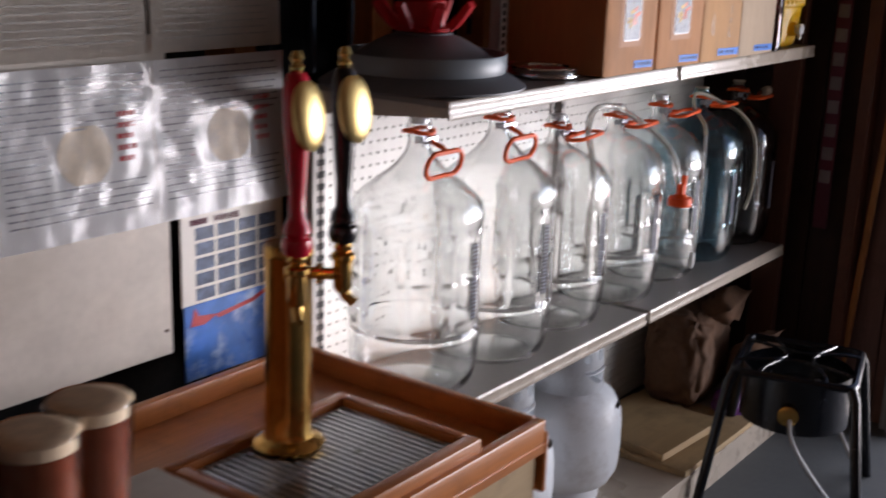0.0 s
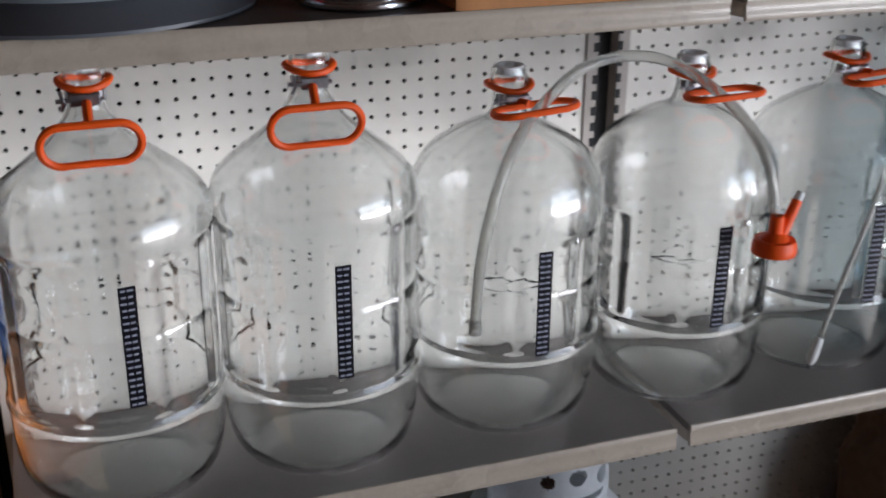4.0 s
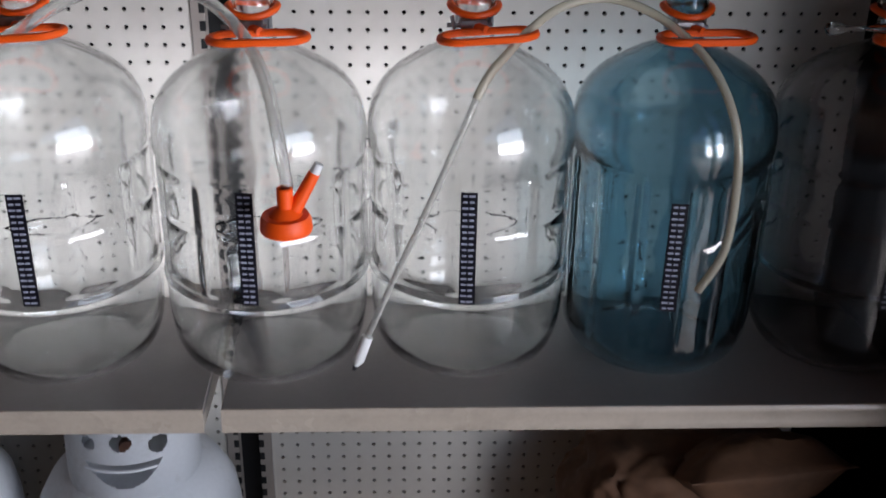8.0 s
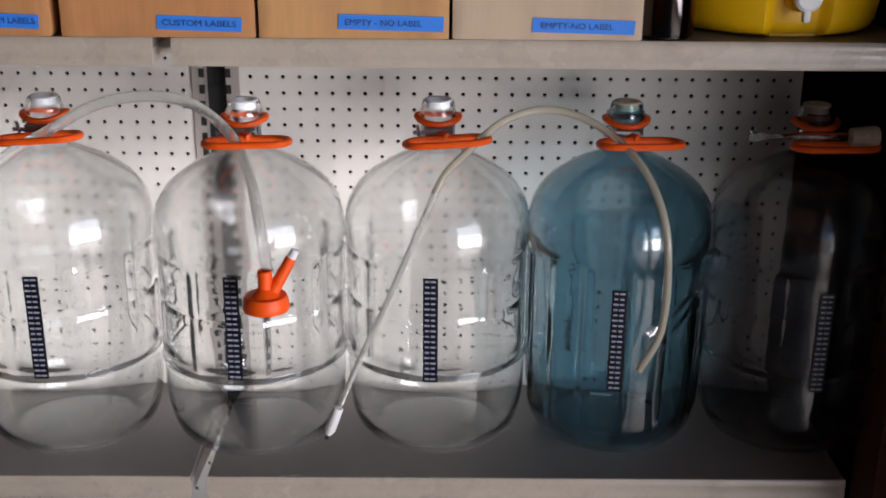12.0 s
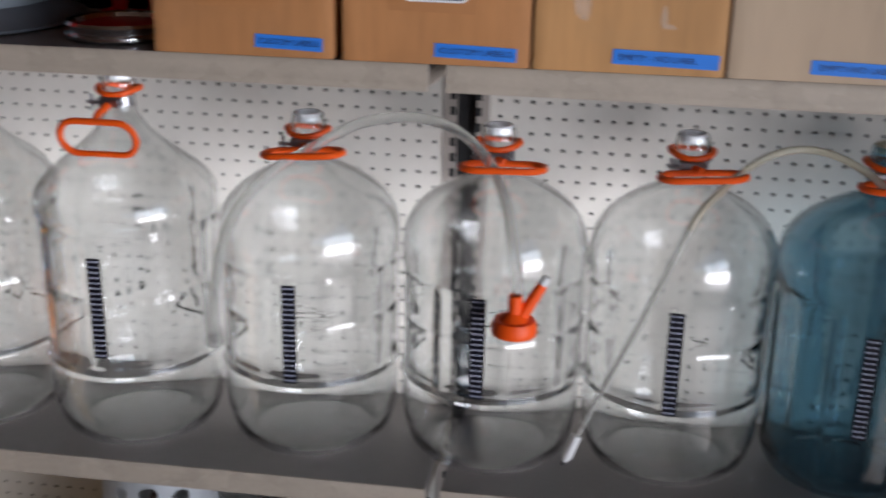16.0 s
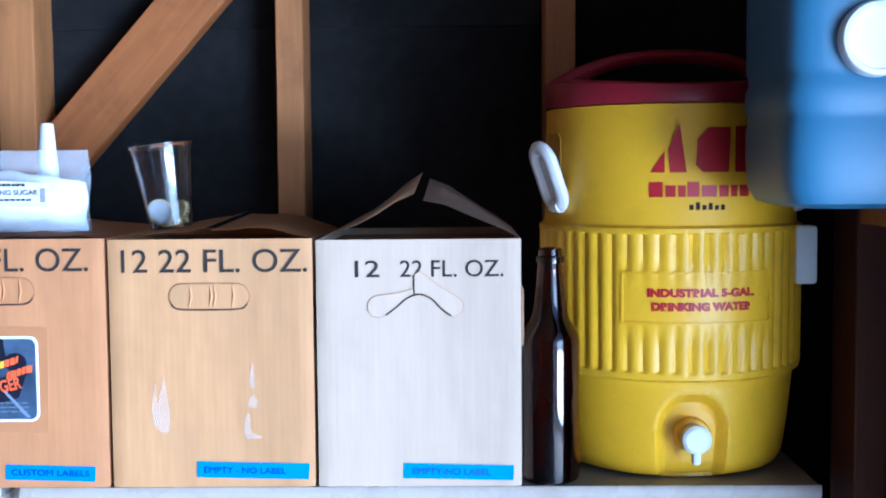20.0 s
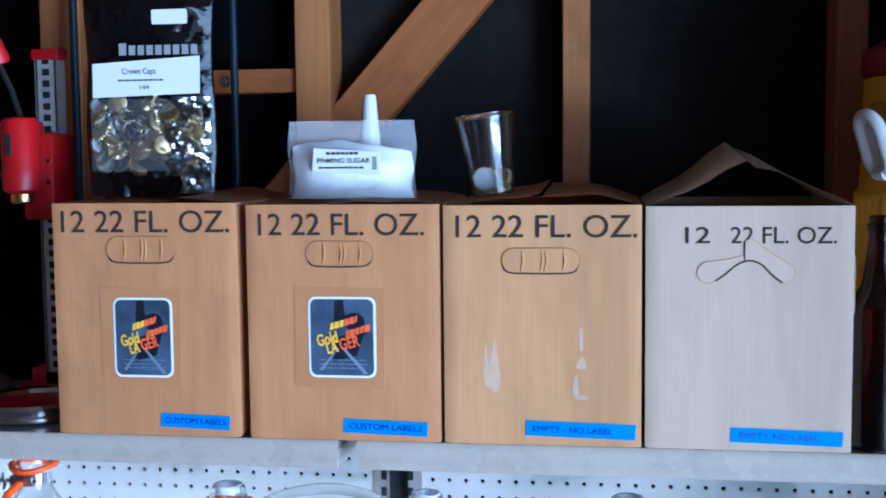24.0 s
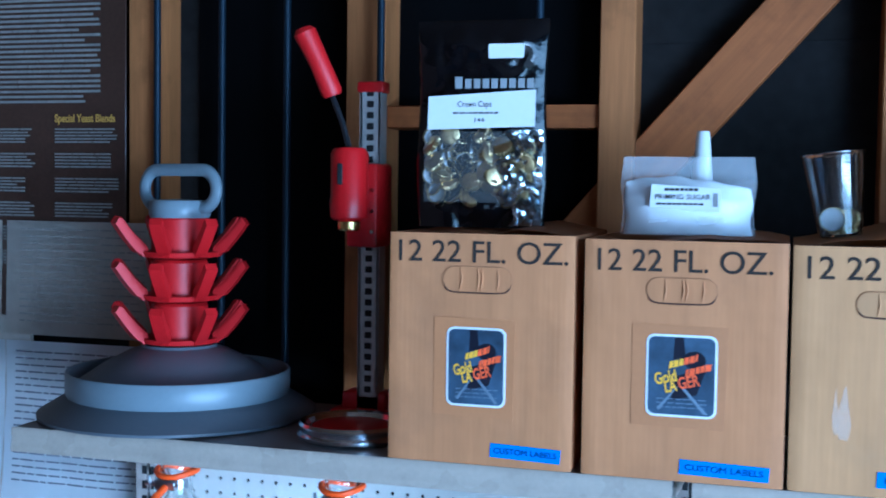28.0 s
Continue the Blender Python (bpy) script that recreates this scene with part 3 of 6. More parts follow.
def gondola_shelf(x0, x1, z, label, depth=0.308):
    ob = thing("gondola_shelf", (x0, 0, z), label, "shelf", "steel gondola shelves")
    w = x1 - x0
    bm = bmesh.new()
    box(bm, 0, w, -depth, -0.008, -0.012, 0, 0.001, 1)
    part("shelf_top", bm, "shelf", ob)
    bm = bmesh.new()
    prof = [(-0.300, 0.0005), (-0.3035, 0.001), (-0.3055, -0.002), (-0.306, -0.010), (-0.3045, -0.014), (-0.3065, -0.024), (-0.3075, -0.031), (-0.306, -0.034), (-0.302, -0.034), (-0.300, -0.028)]
    a, b = [bm.verts.new((0, y + 0.300 - depth, q)) for y, q in prof], [bm.verts.new((w, y + 0.300 - depth, q)) for y, q in prof]
    bm.faces.new(a)
    bm.faces.new(b)
    for i in range(len(a)):
        j = (i + 1) % len(a)
        bm.faces.new((a[i], a[j], b[j], b[i]))
    part("front_lip", bm, "lip", ob, "worn beige painted front edge", 50)
    for q in (0.0, w - 0.003):
        bm = bmesh.new()
        prism(bm, [(-0.008, -0.012), (0.002 - depth, -0.012), (0.002 - depth, -0.030), (-0.008, -0.058)], q, q + 0.003, Matrix(((0, 1, 0, 0), (1, 0, 0, 0), (0, 0, 1, 0), (0, 0, 0, 1))))
        part("bracket", bm, "lip", ob)
    return ob


gondola_shelf(-0.935, -0.010, 0.0, "taupe painted steel shelf carrying empty glass carboys")
gondola_shelf(0.014, 0.942, 0.0, "taupe painted steel shelf carrying empty glass carboys")
gondola_shelf(-0.942, -0.010, UP, "taupe painted steel top shelf with cartons and a bottle drier", 0.336)
gondola_shelf(0.014, 0.942, UP, "taupe painted steel top shelf with cartons and a drinks cooler", 0.336)
bm = bmesh.new()
box(bm, -0.97, 0.95, -0.40, 0.0, DECK - 0.012, DECK, 0.001, 1)
box(bm, -0.97, 0.95, -0.395, -0.385, FLOOR, DECK - 0.012)
structure("base_deck", bm, "lip", "beige steel base deck and kick plate of the shelving")


# ---- carboys ----
CONE = ((0.998, 0.118), (0.985, 0.107), (0.953, 0.096), (0.895, 0.085), (0.815, 0.074), (0.72, 0.063), (0.62, 0.052), (0.52, 0.041), (0.425, 0.0305), (0.348, 0.020), (0.29, 0.011), (0.25, 0.003))
DOME = ((0.998, 0.108), (0.985, 0.090), (0.955, 0.074), (0.90, 0.060), (0.835, 0.048), (0.75, 0.037), (0.65, 0.027), (0.545, 0.018), (0.455, 0.011), (0.38, 0.006), (0.32, 0.002), (0.26, -0.002))


def carboy_profile(R, nk, shoulder, rings=True):
    """Outer profile from the base up, then the inner wall back down; nk is the height of the neck's foot."""
    H = nk + 0.074
    out = [(0.0, 0.010), (R * 0.50, 0.007), (R * 0.66, 0.001), (R * 0.75, 0.000), (R * 0.82, 0.004), (R * 0.87, 0.012), (R * 0.915, 0.024), (R * 0.95, 0.040), (R * 0.97, 0.056)]
    for f, z in ((0.980, 0.075), (0.986, 0.10), (0.988, 0.122)):
        out.append((R * f, z))
    if rings:
        out += [(R * 0.994, 0.129), (R * 1.008, 0.1325), (R * 1.008, 0.1355), (R * 0.985, 0.139), (R * 0.985, 0.143), (R, 0.147), (R, 0.151)]
    top = nk - 0.140
    mid = 0.150 + (top - 0.150) * 0.52
    body = (0.2, 0.5, 0.8) if rings else [i / 22 for i in range(22)]
    out += [(R, 0.150 + (mid - 0.150) * k) for k in body]
    if rings:
        out += [(R * 1.001, mid - 0.0045), (R * 0.990, mid - 0.001), (R * 0.990, mid + 0.001), (R * 1.001, mid + 0.0045)]
    out += [(R, mid + (top - mid) * k) for k in ((0.25, 0.5, 0.8) if rings else body[:20])]
    out += [(R * 1.001, top - 0.004), (R * 0.988, top), (R * 0.990, top + 0.004), (R * 1.001, top + 0.009)]
    out += [(R * f, nk - dz) for f, dz in shoulder]
    out += [(0.0290, nk + 0.006), (0.0245, nk + 0.016), (0.0228, nk + 0.030), (0.0230, nk + 0.044), (0.0262, nk + 0.050), (0.0275, nk + 0.056), (0.0262, nk + 0.062), (0.0242, nk + 0.066), (0.0240, nk + 0.071), (0.0225, H)]
    gap = 0.007 if rings else 0.0125
    inner = [(r - gap + 0.001, z + (0.005 if z < 0.03 else 0.0)) for r, z in out if 0.0 < r and z < 0.115]
    inner += [(R * 0.988 - gap, 0.115 + (top - 0.115) * k / 12) for k in range(13)]
    inner += [(max(r - 0.0055, 0.015), z) for r, z in out if z > top + 0.006 and z < H - 0.001]
    return out, [(0.0180, H - 0.001)] + list(reversed(inner)) + [(0.0, 0.015)]


def carboy_body(R, nk, shoulder, panels, depth, arch, turn):
    prof, back = carboy_profile(R, nk, shoulder, not arch)
    top = nk - 0.140

    def shape(a, r, z):
        base = 0.05 if arch else 0.14
        if r < R * 0.97 or z < base or z > top + 0.004:
            return r
        k = min(1.0, (z - base) / 0.012, (top + 0.004 - z) / 0.012)
        w = abs((a * panels / (2 * math.pi) + 0.5) % 1.0 - 0.5) * 2
        q = min(1.0, max(0.0, (w - 0.10) / (0.08 if arch else 0.13)))
        d = depth * q * q * (3 - 2 * q) * k
        if arch:
            # raised ribs slanting across one side
            p = ((a + math.pi / 2 + turn + math.pi) % (2 * math.pi)) - math.pi
            if 0.22 < p < 1.35:
                end = min(1.0, (p - 0.22) / 0.08)
                lines = (0.205 + 0.095 * (p - 0.3), 0.180 + 0.095 * (p - 0.3), 0.150 - 0.012 * math.sin((p - 0.22) * 2.8))
                d -= 0.0030 * end * sum(math.exp(-((z - q) / 0.0042) ** 2) for q in lines)
            if 0.16 < p < 0.30 and 0.150 < z < 0.205:
                d -= 0.0030 * math.exp(-((p - 0.23) / 0.035) ** 2)
        return r - d

    bm = bmesh.new()
    b = bmesh.new()
    lathe(bm, prof, 144, shape)
    lathe(b, [prof[-1]] + back, 144, lambda a, r, z: r if r < 0.03 else r + min(1.0, max(0.25, (z - 0.09) / 0.08)) * 0.0007 * noise.noise(Vector((3.2 * math.cos(a), 3.2 * math.sin(a), z * 26 + R * 900))) + min(1.0, max(0.2, (z - 0.09) / 0.08)) * 0.0004 * noise.noise(Vector((9 * math.cos(a), 9 * math.sin(a), z * 60 + nk * 50))))
    join(bm, b)
    bmesh.ops.remove_doubles(bm, verts=bm.verts, dist=0.00005)
    return bm


def ring_pts(w, d, n=28, plane="xy"):
    """A rounded oval loop with straight long sides."""
    pts = []
    r = d / 2
    s = w / 2 - r
    for cx, a0 in ((s, -90), (-s, 90)):
        for i in range(n // 2):
            a = radians(a0 + 180 * i / (n // 2 - 1))
            pts.append((cx + r * math.cos(a), r * math.sin(a)))
    return [(x, y, 0) if plane == "xy" else (x, 0, y) for x, y in pts]


def carboy(x, y, R, nk, glass, hang, strip_x, strip_z, lean, turn, label, panels=9, arch=False, hdx=0.0, htilt=0.0):
    ob = thing("carboy", (x, y, 0.001), label, "carboy", "glass carboys on the shelf")
    b = part("glass_body", carboy_body(R, nk, CONE if hang else DOME, panels, 0.0058 if arch else 0.0012 if glass == "glass_shaded" else 0.0036, arch, radians(turn)), glass, ob, angle=60)
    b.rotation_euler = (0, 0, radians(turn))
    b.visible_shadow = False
    H = nk + 0.074
    # stopper sleeve in the mouth
    bm = bmesh.new()
    lathe(bm, [(0.0142, H - 0.010), (0.0172, H - 0.010), (0.0175, H - 0.001), (0.0205, H + 0.0005), (0.0195, H + 0.0025), (0.0155, H + 0.002), (0.0148, H - 0.004), (0.0142, H - 0.010)], 40)
    part("mouth_sleeve", bm, "label_white" if glass in ("glass", "glass_tall") else "cork", ob, "off-white plastic sleeve in the mouth")
    # coated ring, clamp and handle
    bm = bmesh.new()
    zr = nk + 0.048
    tube(bm, [(0.031 * math.cos(radians(a)), 0.031 * math.sin(radians(a)), zr + 0.003 * math.cos(radians(2 * a))) for a in range(0, 360, 12)], 0.0047, 8, True)
    part("neck_ring", bm, "orange", ob, "orange vinyl coated neck ring")
    bm = bmesh.new()
    box(bm, -0.020, 0.016, -0.037, -0.026, nk + 0.026, nk + 0.042, 0.002, 1)
    tube(bm, [(-0.036, -0.034, nk + 0.034), (0.020, -0.034, nk + 0.034)], 0.003, 8)
    tube(bm, [(-0.030, -0.034, nk + 0.022), (-0.027, -0.036, nk + 0.030), (-0.030, -0.034, nk + 0.046)], 0.0028, 6)
    for a in range(-60, 61, 20):
        box(bm, -0.0035, 0.0035, -0.0262, -0.0242, nk + 0.026, nk + 0.040, 0, 1, Matrix.Rotation(radians(a), 4, "Z"))
    part("clamp", bm, "zinc", ob, "zinc plated clamp with wing nut")
    bm = bmesh.new()
    if hang:
        c = (hdx, -0.068, nk - 0.012)
        pts = [(px + c[0], c[1] - 0.006 * (pz / 0.026), pz + c[2]) for px, _, pz in ring_pts(0.117, 0.052, 28, "xz")]
        tube(bm, pts, 0.0050, 8, True)
        tube(bm, [(hdx * 0.5, -0.036, nk + 0.030), (hdx, -0.062, nk + 0.022), (hdx, -0.072, c[2] + 0.026)], 0.0058, 8)
    else:
        rot = Matrix.Translation((hdx, -0.070, nk + 0.031)) @ Euler((radians(-4), radians(htilt), radians(lean))).to_matrix().to_4x4()
        tube(bm, ring_pts(0.118, 0.052), 0.0050, 8, True, 1.0, rot)
        tube(bm, [(0, -0.032, nk + 0.032), (hdx, -0.048, nk + 0.032)], 0.0058, 8)
    part("handle", bm, "orange", ob, "orange vinyl coated wire handle")
    # thermometer strip, bent round the glass
    z0, z1 = strip_z
    a0 = math.asin(max(-1, min(1, strip_x / R)))
    half = 0.0105 / R
    bm = bmesh.new()
    rr = R + 0.0012
    grid = []
    for k in range(9):
        z = z0 + (z1 - z0) * k / 8
        sk = radians(0.0) + (k / 8 - 0.5) * math.tan(radians(lean * 0.4 if not hang else 0)) * 0.10
        grid.append([bm.verts.new((rr * math.sin(a0 + sk + half * s), -rr * math.cos(a0 + sk + half * s), z)) for s in (-1, -0.5, 0, 0.5, 1)])
    for p, q in zip(grid, grid[1:]):
        for i in range(4):
            bm.faces.new((p[i], p[i + 1], q[i + 1], q[i]))
    bmesh.ops.solidify(bm, geom=bm.faces[:], thickness=0.0008)
    st = part("thermometer_strip", bm, "strip", ob, "black adhesive thermometer strip")
    bm = bmesh.new()
    n = 19
    for k in range(n):
        z = z0 + 0.005 + (z1 - z0 - 0.010) * k / (n - 1)
        sk = ((z - z0) / (z1 - z0) - 0.5) * math.tan(radians(lean * 0.4 if not hang else 0)) * 0.10
        for s in (-0.45, 0.35):
            a = a0 + sk + half * s
            mt = Matrix.Translation((rr * math.sin(a), -rr * math.cos(a), z)) @ Matrix.Rotation(a, 4, "Z")
            w = 0.0028 if (k * 7 + int(s * 10)) % 3 else 0.0038
            box(bm, -w, w, -0.0009, 0.0004, -0.0013, 0.0013, 0, 1, mt)
    part("markings", bm, "strip_marks", st)
    return ob


CLEAR = "clear ribbed glass carboy with orange handle and thermometer strip"
carboy(-0.784, -0.149, 0.142, 0.498, "glass_tall", True, 0.016, (0.168, 0.331), 0, 9, "tall clear glass carboy with hanging orange handle", hdx=-0.002)
carboy(-0.5065, -0.157, 0.140, 0.498, "glass_tall", True, 0.001, (0.165, 0.325), 0, 27, "tall clear glass carboy with hanging orange handle", hdx=-0.009)
carboy(-0.221, -0.139, 0.1405, 0.446, "glass", False, 0.002, (0.141, 0.298), 0, 14, CLEAR, hdx=0.010, htilt=-4)
carboy(0.067, -0.142, 0.1405, 0.443, "glass", False, -0.008, (0.142, 0.300), 3, 3, CLEAR, hdx=0.013, htilt=-1)
carboy(0.346, -0.131, 0.1385, 0.443, "glass", False, -0.009, (0.134, 0.295), 0, 21, CLEAR, hdx=0.013, htilt=-4)
carboy(0.620, -0.128, 0.1385, 0.441, "glass_blue", False, -0.016, (0.120, 0.277), 4, 12, "blue glass carboy with orange handle and thermometer strip", panels=14, arch=True, hdx=0.011)
carboy(0.896, -0.128, 0.1385, 0.439, "glass_shaded", False, 0.002, (0.120, 0.275), 2, 5, "clear glass carboy with orange handle, its shadow put into the glass colour", hdx=0.009)

# hoses lying over the handles
hose = thing("siphon_hose", (-0.327, -0.296, 0.197), "thick clear vinyl hose draped over two carboy handles", "hose")
off = Vector((0.326, 0.285, -0.2))
pts = [(-0.326, -0.287, 0.215), (-0.319, -0.287, 0.312), (-0.294, -0.276, 0.403), (-0.249, -0.240, 0.460), (-0.201, -0.203, 0.488), (-0.134, -0.172, 0.522), (-0.064, -0.160, 0.533), (0.003, -0.170, 0.524), (0.058, -0.203, 0.490), (0.090, -0.252, 0.448), (0.106, -0.288, 0.397), (0.117, -0.302, 0.325)]
bm = bmesh.new()
tube(bm, [Vector(q) + off for q in spline(pts, 6)], 0.0078, 12)
hb = part("hose_wall", bm, "hose", hose)
bm = bmesh.new()
tube(bm, [Vector((-0.326, -0.287, 0.205)) + off, Vector((-0.326, -0.287, 0.222)) + off], 0.0092, 12)
part("hose_end", bm, "hose", hose)
bm = bmesh.new()
mt = Matrix.Translation(Vector((0.1145, -0.311, 0.279)) + off) @ Matrix.Diagonal((0.94, 0.94, 0.85, 1))
lathe(bm, [(0.0, 0.020), (0.030, 0.018), (0.033, 0.010), (0.034, -0.002), (0.033, -0.006), (0.030, -0.004), (0.030, 0.012), (0.0, 0.014)], 32, None, 0, 0, mt)
lathe(bm, [(0.024, 0.016), (0.018, 0.024), (0.0105, 0.030), (0.0105, 0.058), (0.0085, 0.060), (0.0085, 0.02)], 24, None, 0, 0, mt)
tube(bm, [Vector((0.1205, -0.311, 0.292)) + off, Vector((0.150, -0.303, 0.345)) + off], [0.0095, 0.0075], 14)
cap = part("carboy_cap", bm, "orange_cap", hose, "orange rubber two-spout carboy cap")
bm = bmesh.new()
tube(bm, [Vector((0.149, -0.303, 0.343)) + off, Vector((0.156, -0.301, 0.356)) + off], [0.0068, 0.0058], 12)
part("spout_plug", bm, "white_plastic", cap)

thin = thing("racking_cane", (0.194, -0.333, 0.083), "thin clear racking cane and aged hose over two carboys", "hose")
off = Vector((-0.199, 0.33, -0.086))
bm = bmesh.new()
cane = [(0.213, -0.326, 0.124), (0.252, -0.313, 0.212), (0.293, -0.300, 0.302), (0.350, -0.272, 0.432)]
tube(bm, [Vector(q) + off for q in spline(cane, 5)], 0.0043, 10)
part("cane", bm, "hose", thin, "rigid clear plastic cane")
bm = bmesh.new()
tube(bm, [Vector((0.199, -0.330, 0.086)) + off, Vector((0.202, -0.329, 0.094)) + off, Vector((0.214, -0.325, 0.126)) + off], [0.0035, 0.0078, 0.0072], 12)
tip = part("cane_tip", bm, "white_plastic", thin, "white plastic filler tip")
bm = bmesh.new()
tube(bm, [Vector((0.1965, -0.331, 0.080)) + off, Vector((0.199, -0.330, 0.087)) + off], 0.0028, 8)
part("tip_valve", bm, "black", tip)
bm = bmesh.new()
h2 = [(0.346, -0.274, 0.424), (0.362, -0.262, 0.450), (0.383, -0.238, 0.466), (0.413, -0.203, 0.486), (0.452, -0.180, 0.508), (0.498, -0.167, 0.517), (0.545, -0.171, 0.511), (0.594, -0.197, 0.489), (0.633, -0.252, 0.455), (0.658, -0.286, 0.398), (0.667, -0.296, 0.328), (0.664, -0.296, 0.234), (0.638, -0.290, 0.170)]
tube(bm, [Vector(q) + off for q in spline(h2, 6)], 0.0056, 10)
part("hose_wall", bm, "hose_aged", thin, "yellowed clear hose")

air = thing("glass_airlock", (0.811, -0.20, 0.486), "small clear glass airlock tube with a tan cork stopper", "airlock")
bm = bmesh.new()
lathe(bm, [(0.0, -0.036), (0.007, -0.032), (0.009, -0.024), (0.007, -0.014), (0.003, -0.006), (0.003, 0.02), (0.006, 0.035), (0.007, 0.055), (0.007, 0.115), (0.0, 0.116)], 20, None, 0, 0, Matrix.Rotation(radians(90), 4, "Y"))
part("tube", bm, "glass_plain", air)
bm = bmesh.new()
lathe(bm, [(0.0, 0.112), (0.0125, 0.113), (0.0155, 0.148), (0.014, 0.151), (0.0, 0.151)], 20, None, 0, 0, Matrix.Rotation(radians(90), 4, "Y"))
part("stopper", bm, "cork", air, "tan cork stopper")


# ---- things on the top shelf ----
def carton(x0, x1, h, d, mat, label, words, wx, wz, wsize, tape_words, tape, sticker, flaps, kx=1.0, kz=1.0, lean=0.0):
    w = x1 - x0
    ob = thing("carton", (x0, -0.340, UP + 0.0015), label, "carton", "cartons for bottles", rz=lean)
    ob.scale = (kx, 1.0, kz)
    t = 0.004
    bm = bmesh.new()
    nx, nz = 26, 30
    sd = Vector((x0 * 9, 3.0, h * 7))
    face = []
    for k in range(nz + 1):
        v = k / nz
        row = []
        for i in range(nx + 1):
            u = i / nx
            e = min(u, 1 - u) * w
            y = 0.0006 * (0.5 + noise.noise(Vector((u * 3, v * 3, 0)) + sd)) + 0.0003 * abs(noise.noise(Vector((u * 9, v * 7, 4)) + sd)) + 0.0022 * max(0, 1 - e / 0.006) ** 2
            row.append(bm.verts.new((u * w, max(0.0003, y), v * h)))
        face.append(row)
    for p, q in zip(face, face[1:]):
        for i in range(nx):
            bm.faces.new((p[i], p[i + 1], q[i + 1], q[i]))
    edge = [face[0][i] for i in range(nx)] + [face[k][nx] for k in range(nz)] + [face[nz][i] for i in range(nx, 0, -1)] + [face[k][0] for k in range(nz, 0, -1)]
    rear = [bm.verts.new((v.co.x, t, v.co.z)) for v in edge]
    for i in range(len(edge)):
        j = (i + 1) % len(edge)
        bm.faces.new((edge[i], edge[j], rear[j], rear[i]))
    bm.faces.new(rear)
    part("front_panel", bm, mat, ob, angle=60)
    bm = bmesh.new()
    box(bm, 0, w, d - t, d, 0, h, 0.0015, 2)
    part("back_panel", bm, mat, ob)
    for q in (0, w - t):
        bm = bmesh.new()
        box(bm, q, q + t, t, d - t, 0, h, 0.001, 1)
        part("side_panel", bm, mat, ob)
    bm = bmesh.new()
    box(bm, t, w - t, t, d - t, 0, t)
    part("bottom_panel", bm, "card_in", ob)
    # side flaps hinge on the left and right edges, angle above level
    for side, ang, length in ((0, flaps[0], w * (0.497 if flaps[0] < 20 else 0.535)), (1, flaps[1], w * (0.497 if flaps[0] < 20 else 0.51))):
        if ang is None:
            continue
        bm = bmesh.new()
        n = 5
        rows = []
        for k in range(n + 1):
            u = k / n
            sag = 0.004 * math.sin(u * math.pi) * (1 if side else -1)
            rows.append((length * u, sag - 0.006 * u * u + 0.004 * math.sin(u * 7 + x0 * 40) * u))
        a = radians(ang)
        grid = []
        for u, s in rows:
            xx, zz = u * math.cos(a) - s * math.sin(a), u * math.sin(a) + s * math.cos(a)
            lift = 0.024 * u / length if ang > 20 else 0.010 * u / length
            grid.append([bm.verts.new(((xx if side == 0 else w - xx), y, h + zz + lift * y / d)) for y in (0.001, d * 0.33, d * 0.66, d - 0.001)])
        for p, q in zip(grid, grid[1:]):
            for i in range(3):
                bm.faces.new((p[i], p[i + 1], q[i + 1], q[i]))
        bmesh.ops.solidify(bm, geom=bm.faces[:], thickness=0.003)
        part("side_flap", bm, mat, ob, "bent cardboard flap")
    bm = bmesh.new()
    box(bm, t, w - t, t, d - t, h - 0.012, h - 0.009)
    part("inner_flap", bm, "card_in", ob)
    # printing
    for s, sx, wd in words:
        letters("lettering", s, wsize, "ink", ob, sx, -0.0003, wz, wd, 0.0001)
    tx, tz, tw, th, px, pw = tape
    bm = bmesh.new()
    prism(bm, [(tx, tz), (tx + tw, tz - 0.003), (tx + tw + 0.001, tz + th - 0.003), (tx + 0.001, tz + th)], -0.0007, -0.0001)
    tp = part("tape", bm, "tape", ob, "blue masking tape with handwriting")
    letters("writing", tape_words, 0.0105, "pen", tp, px, -0.0011, tz + th * 0.30, pw, 0.0, 1.2)
    return ob


def hand_hole(ob, x0, x1, z0, z1, mat):
    bm = bmesh.new()
    out = rounded(x0, x1, z0, z1, (z1 - z0) * 0.49, 7)
    n = len(out)
    tube(bm, [(x, -0.0001, z) for x, z in out], 0.00045, 5, True)
    part("hand_hole_cut", bm, "card_cut", ob)
    bm = bmesh.new()
    g = (z1 - z0)
    tube(bm, spline([(x0 + g * 0.04, -0.0005, z0 + g * 0.36), (x0 + g * 0.16, -0.0006, z0 + g * 0.12), (x0 + g * 0.44, -0.0006, z0 + 0.0003), ((x0 + x1) / 2, -0.0006, z0 - 0.0004), (x1 - g * 0.44, -0.0006, z0 + 0.0003), (x1 - g * 0.16, -0.0006, z0 + g * 0.12), (x1 - g * 0.04, -0.0005, z0 + g * 0.36)], 4), [0.0004] * 3 + [0.0011] * 19 + [0.0004] * 3, 6)
    part("hand_hole_slit", bm, "tank_in", ob)
    bm = bmesh.new()
    prism(bm, rounded(x0 + 0.001, x1 - 0.001, z0 + 0.001, z1 - 0.001, (z1 - z0) * 0.46, 7), -0.0008, 0.001)
    part("hand_hole_flap", bm, mat, ob)
    for x in (0.25, 0.5, 0.55, 0.78):
        bm = bmesh.new()
        xx = x0 + (x1 - x0) * x
        tube(bm, [(xx, -0.0008, z0 + 0.002), (xx + 0.003, -0.0014, (z0 + z1) / 2), (xx + 0.001, -0.0008, z1 - 0.003)], [0.0007, 0.0016, 0.0007], 6)
        part("crease", bm, mat, ob)


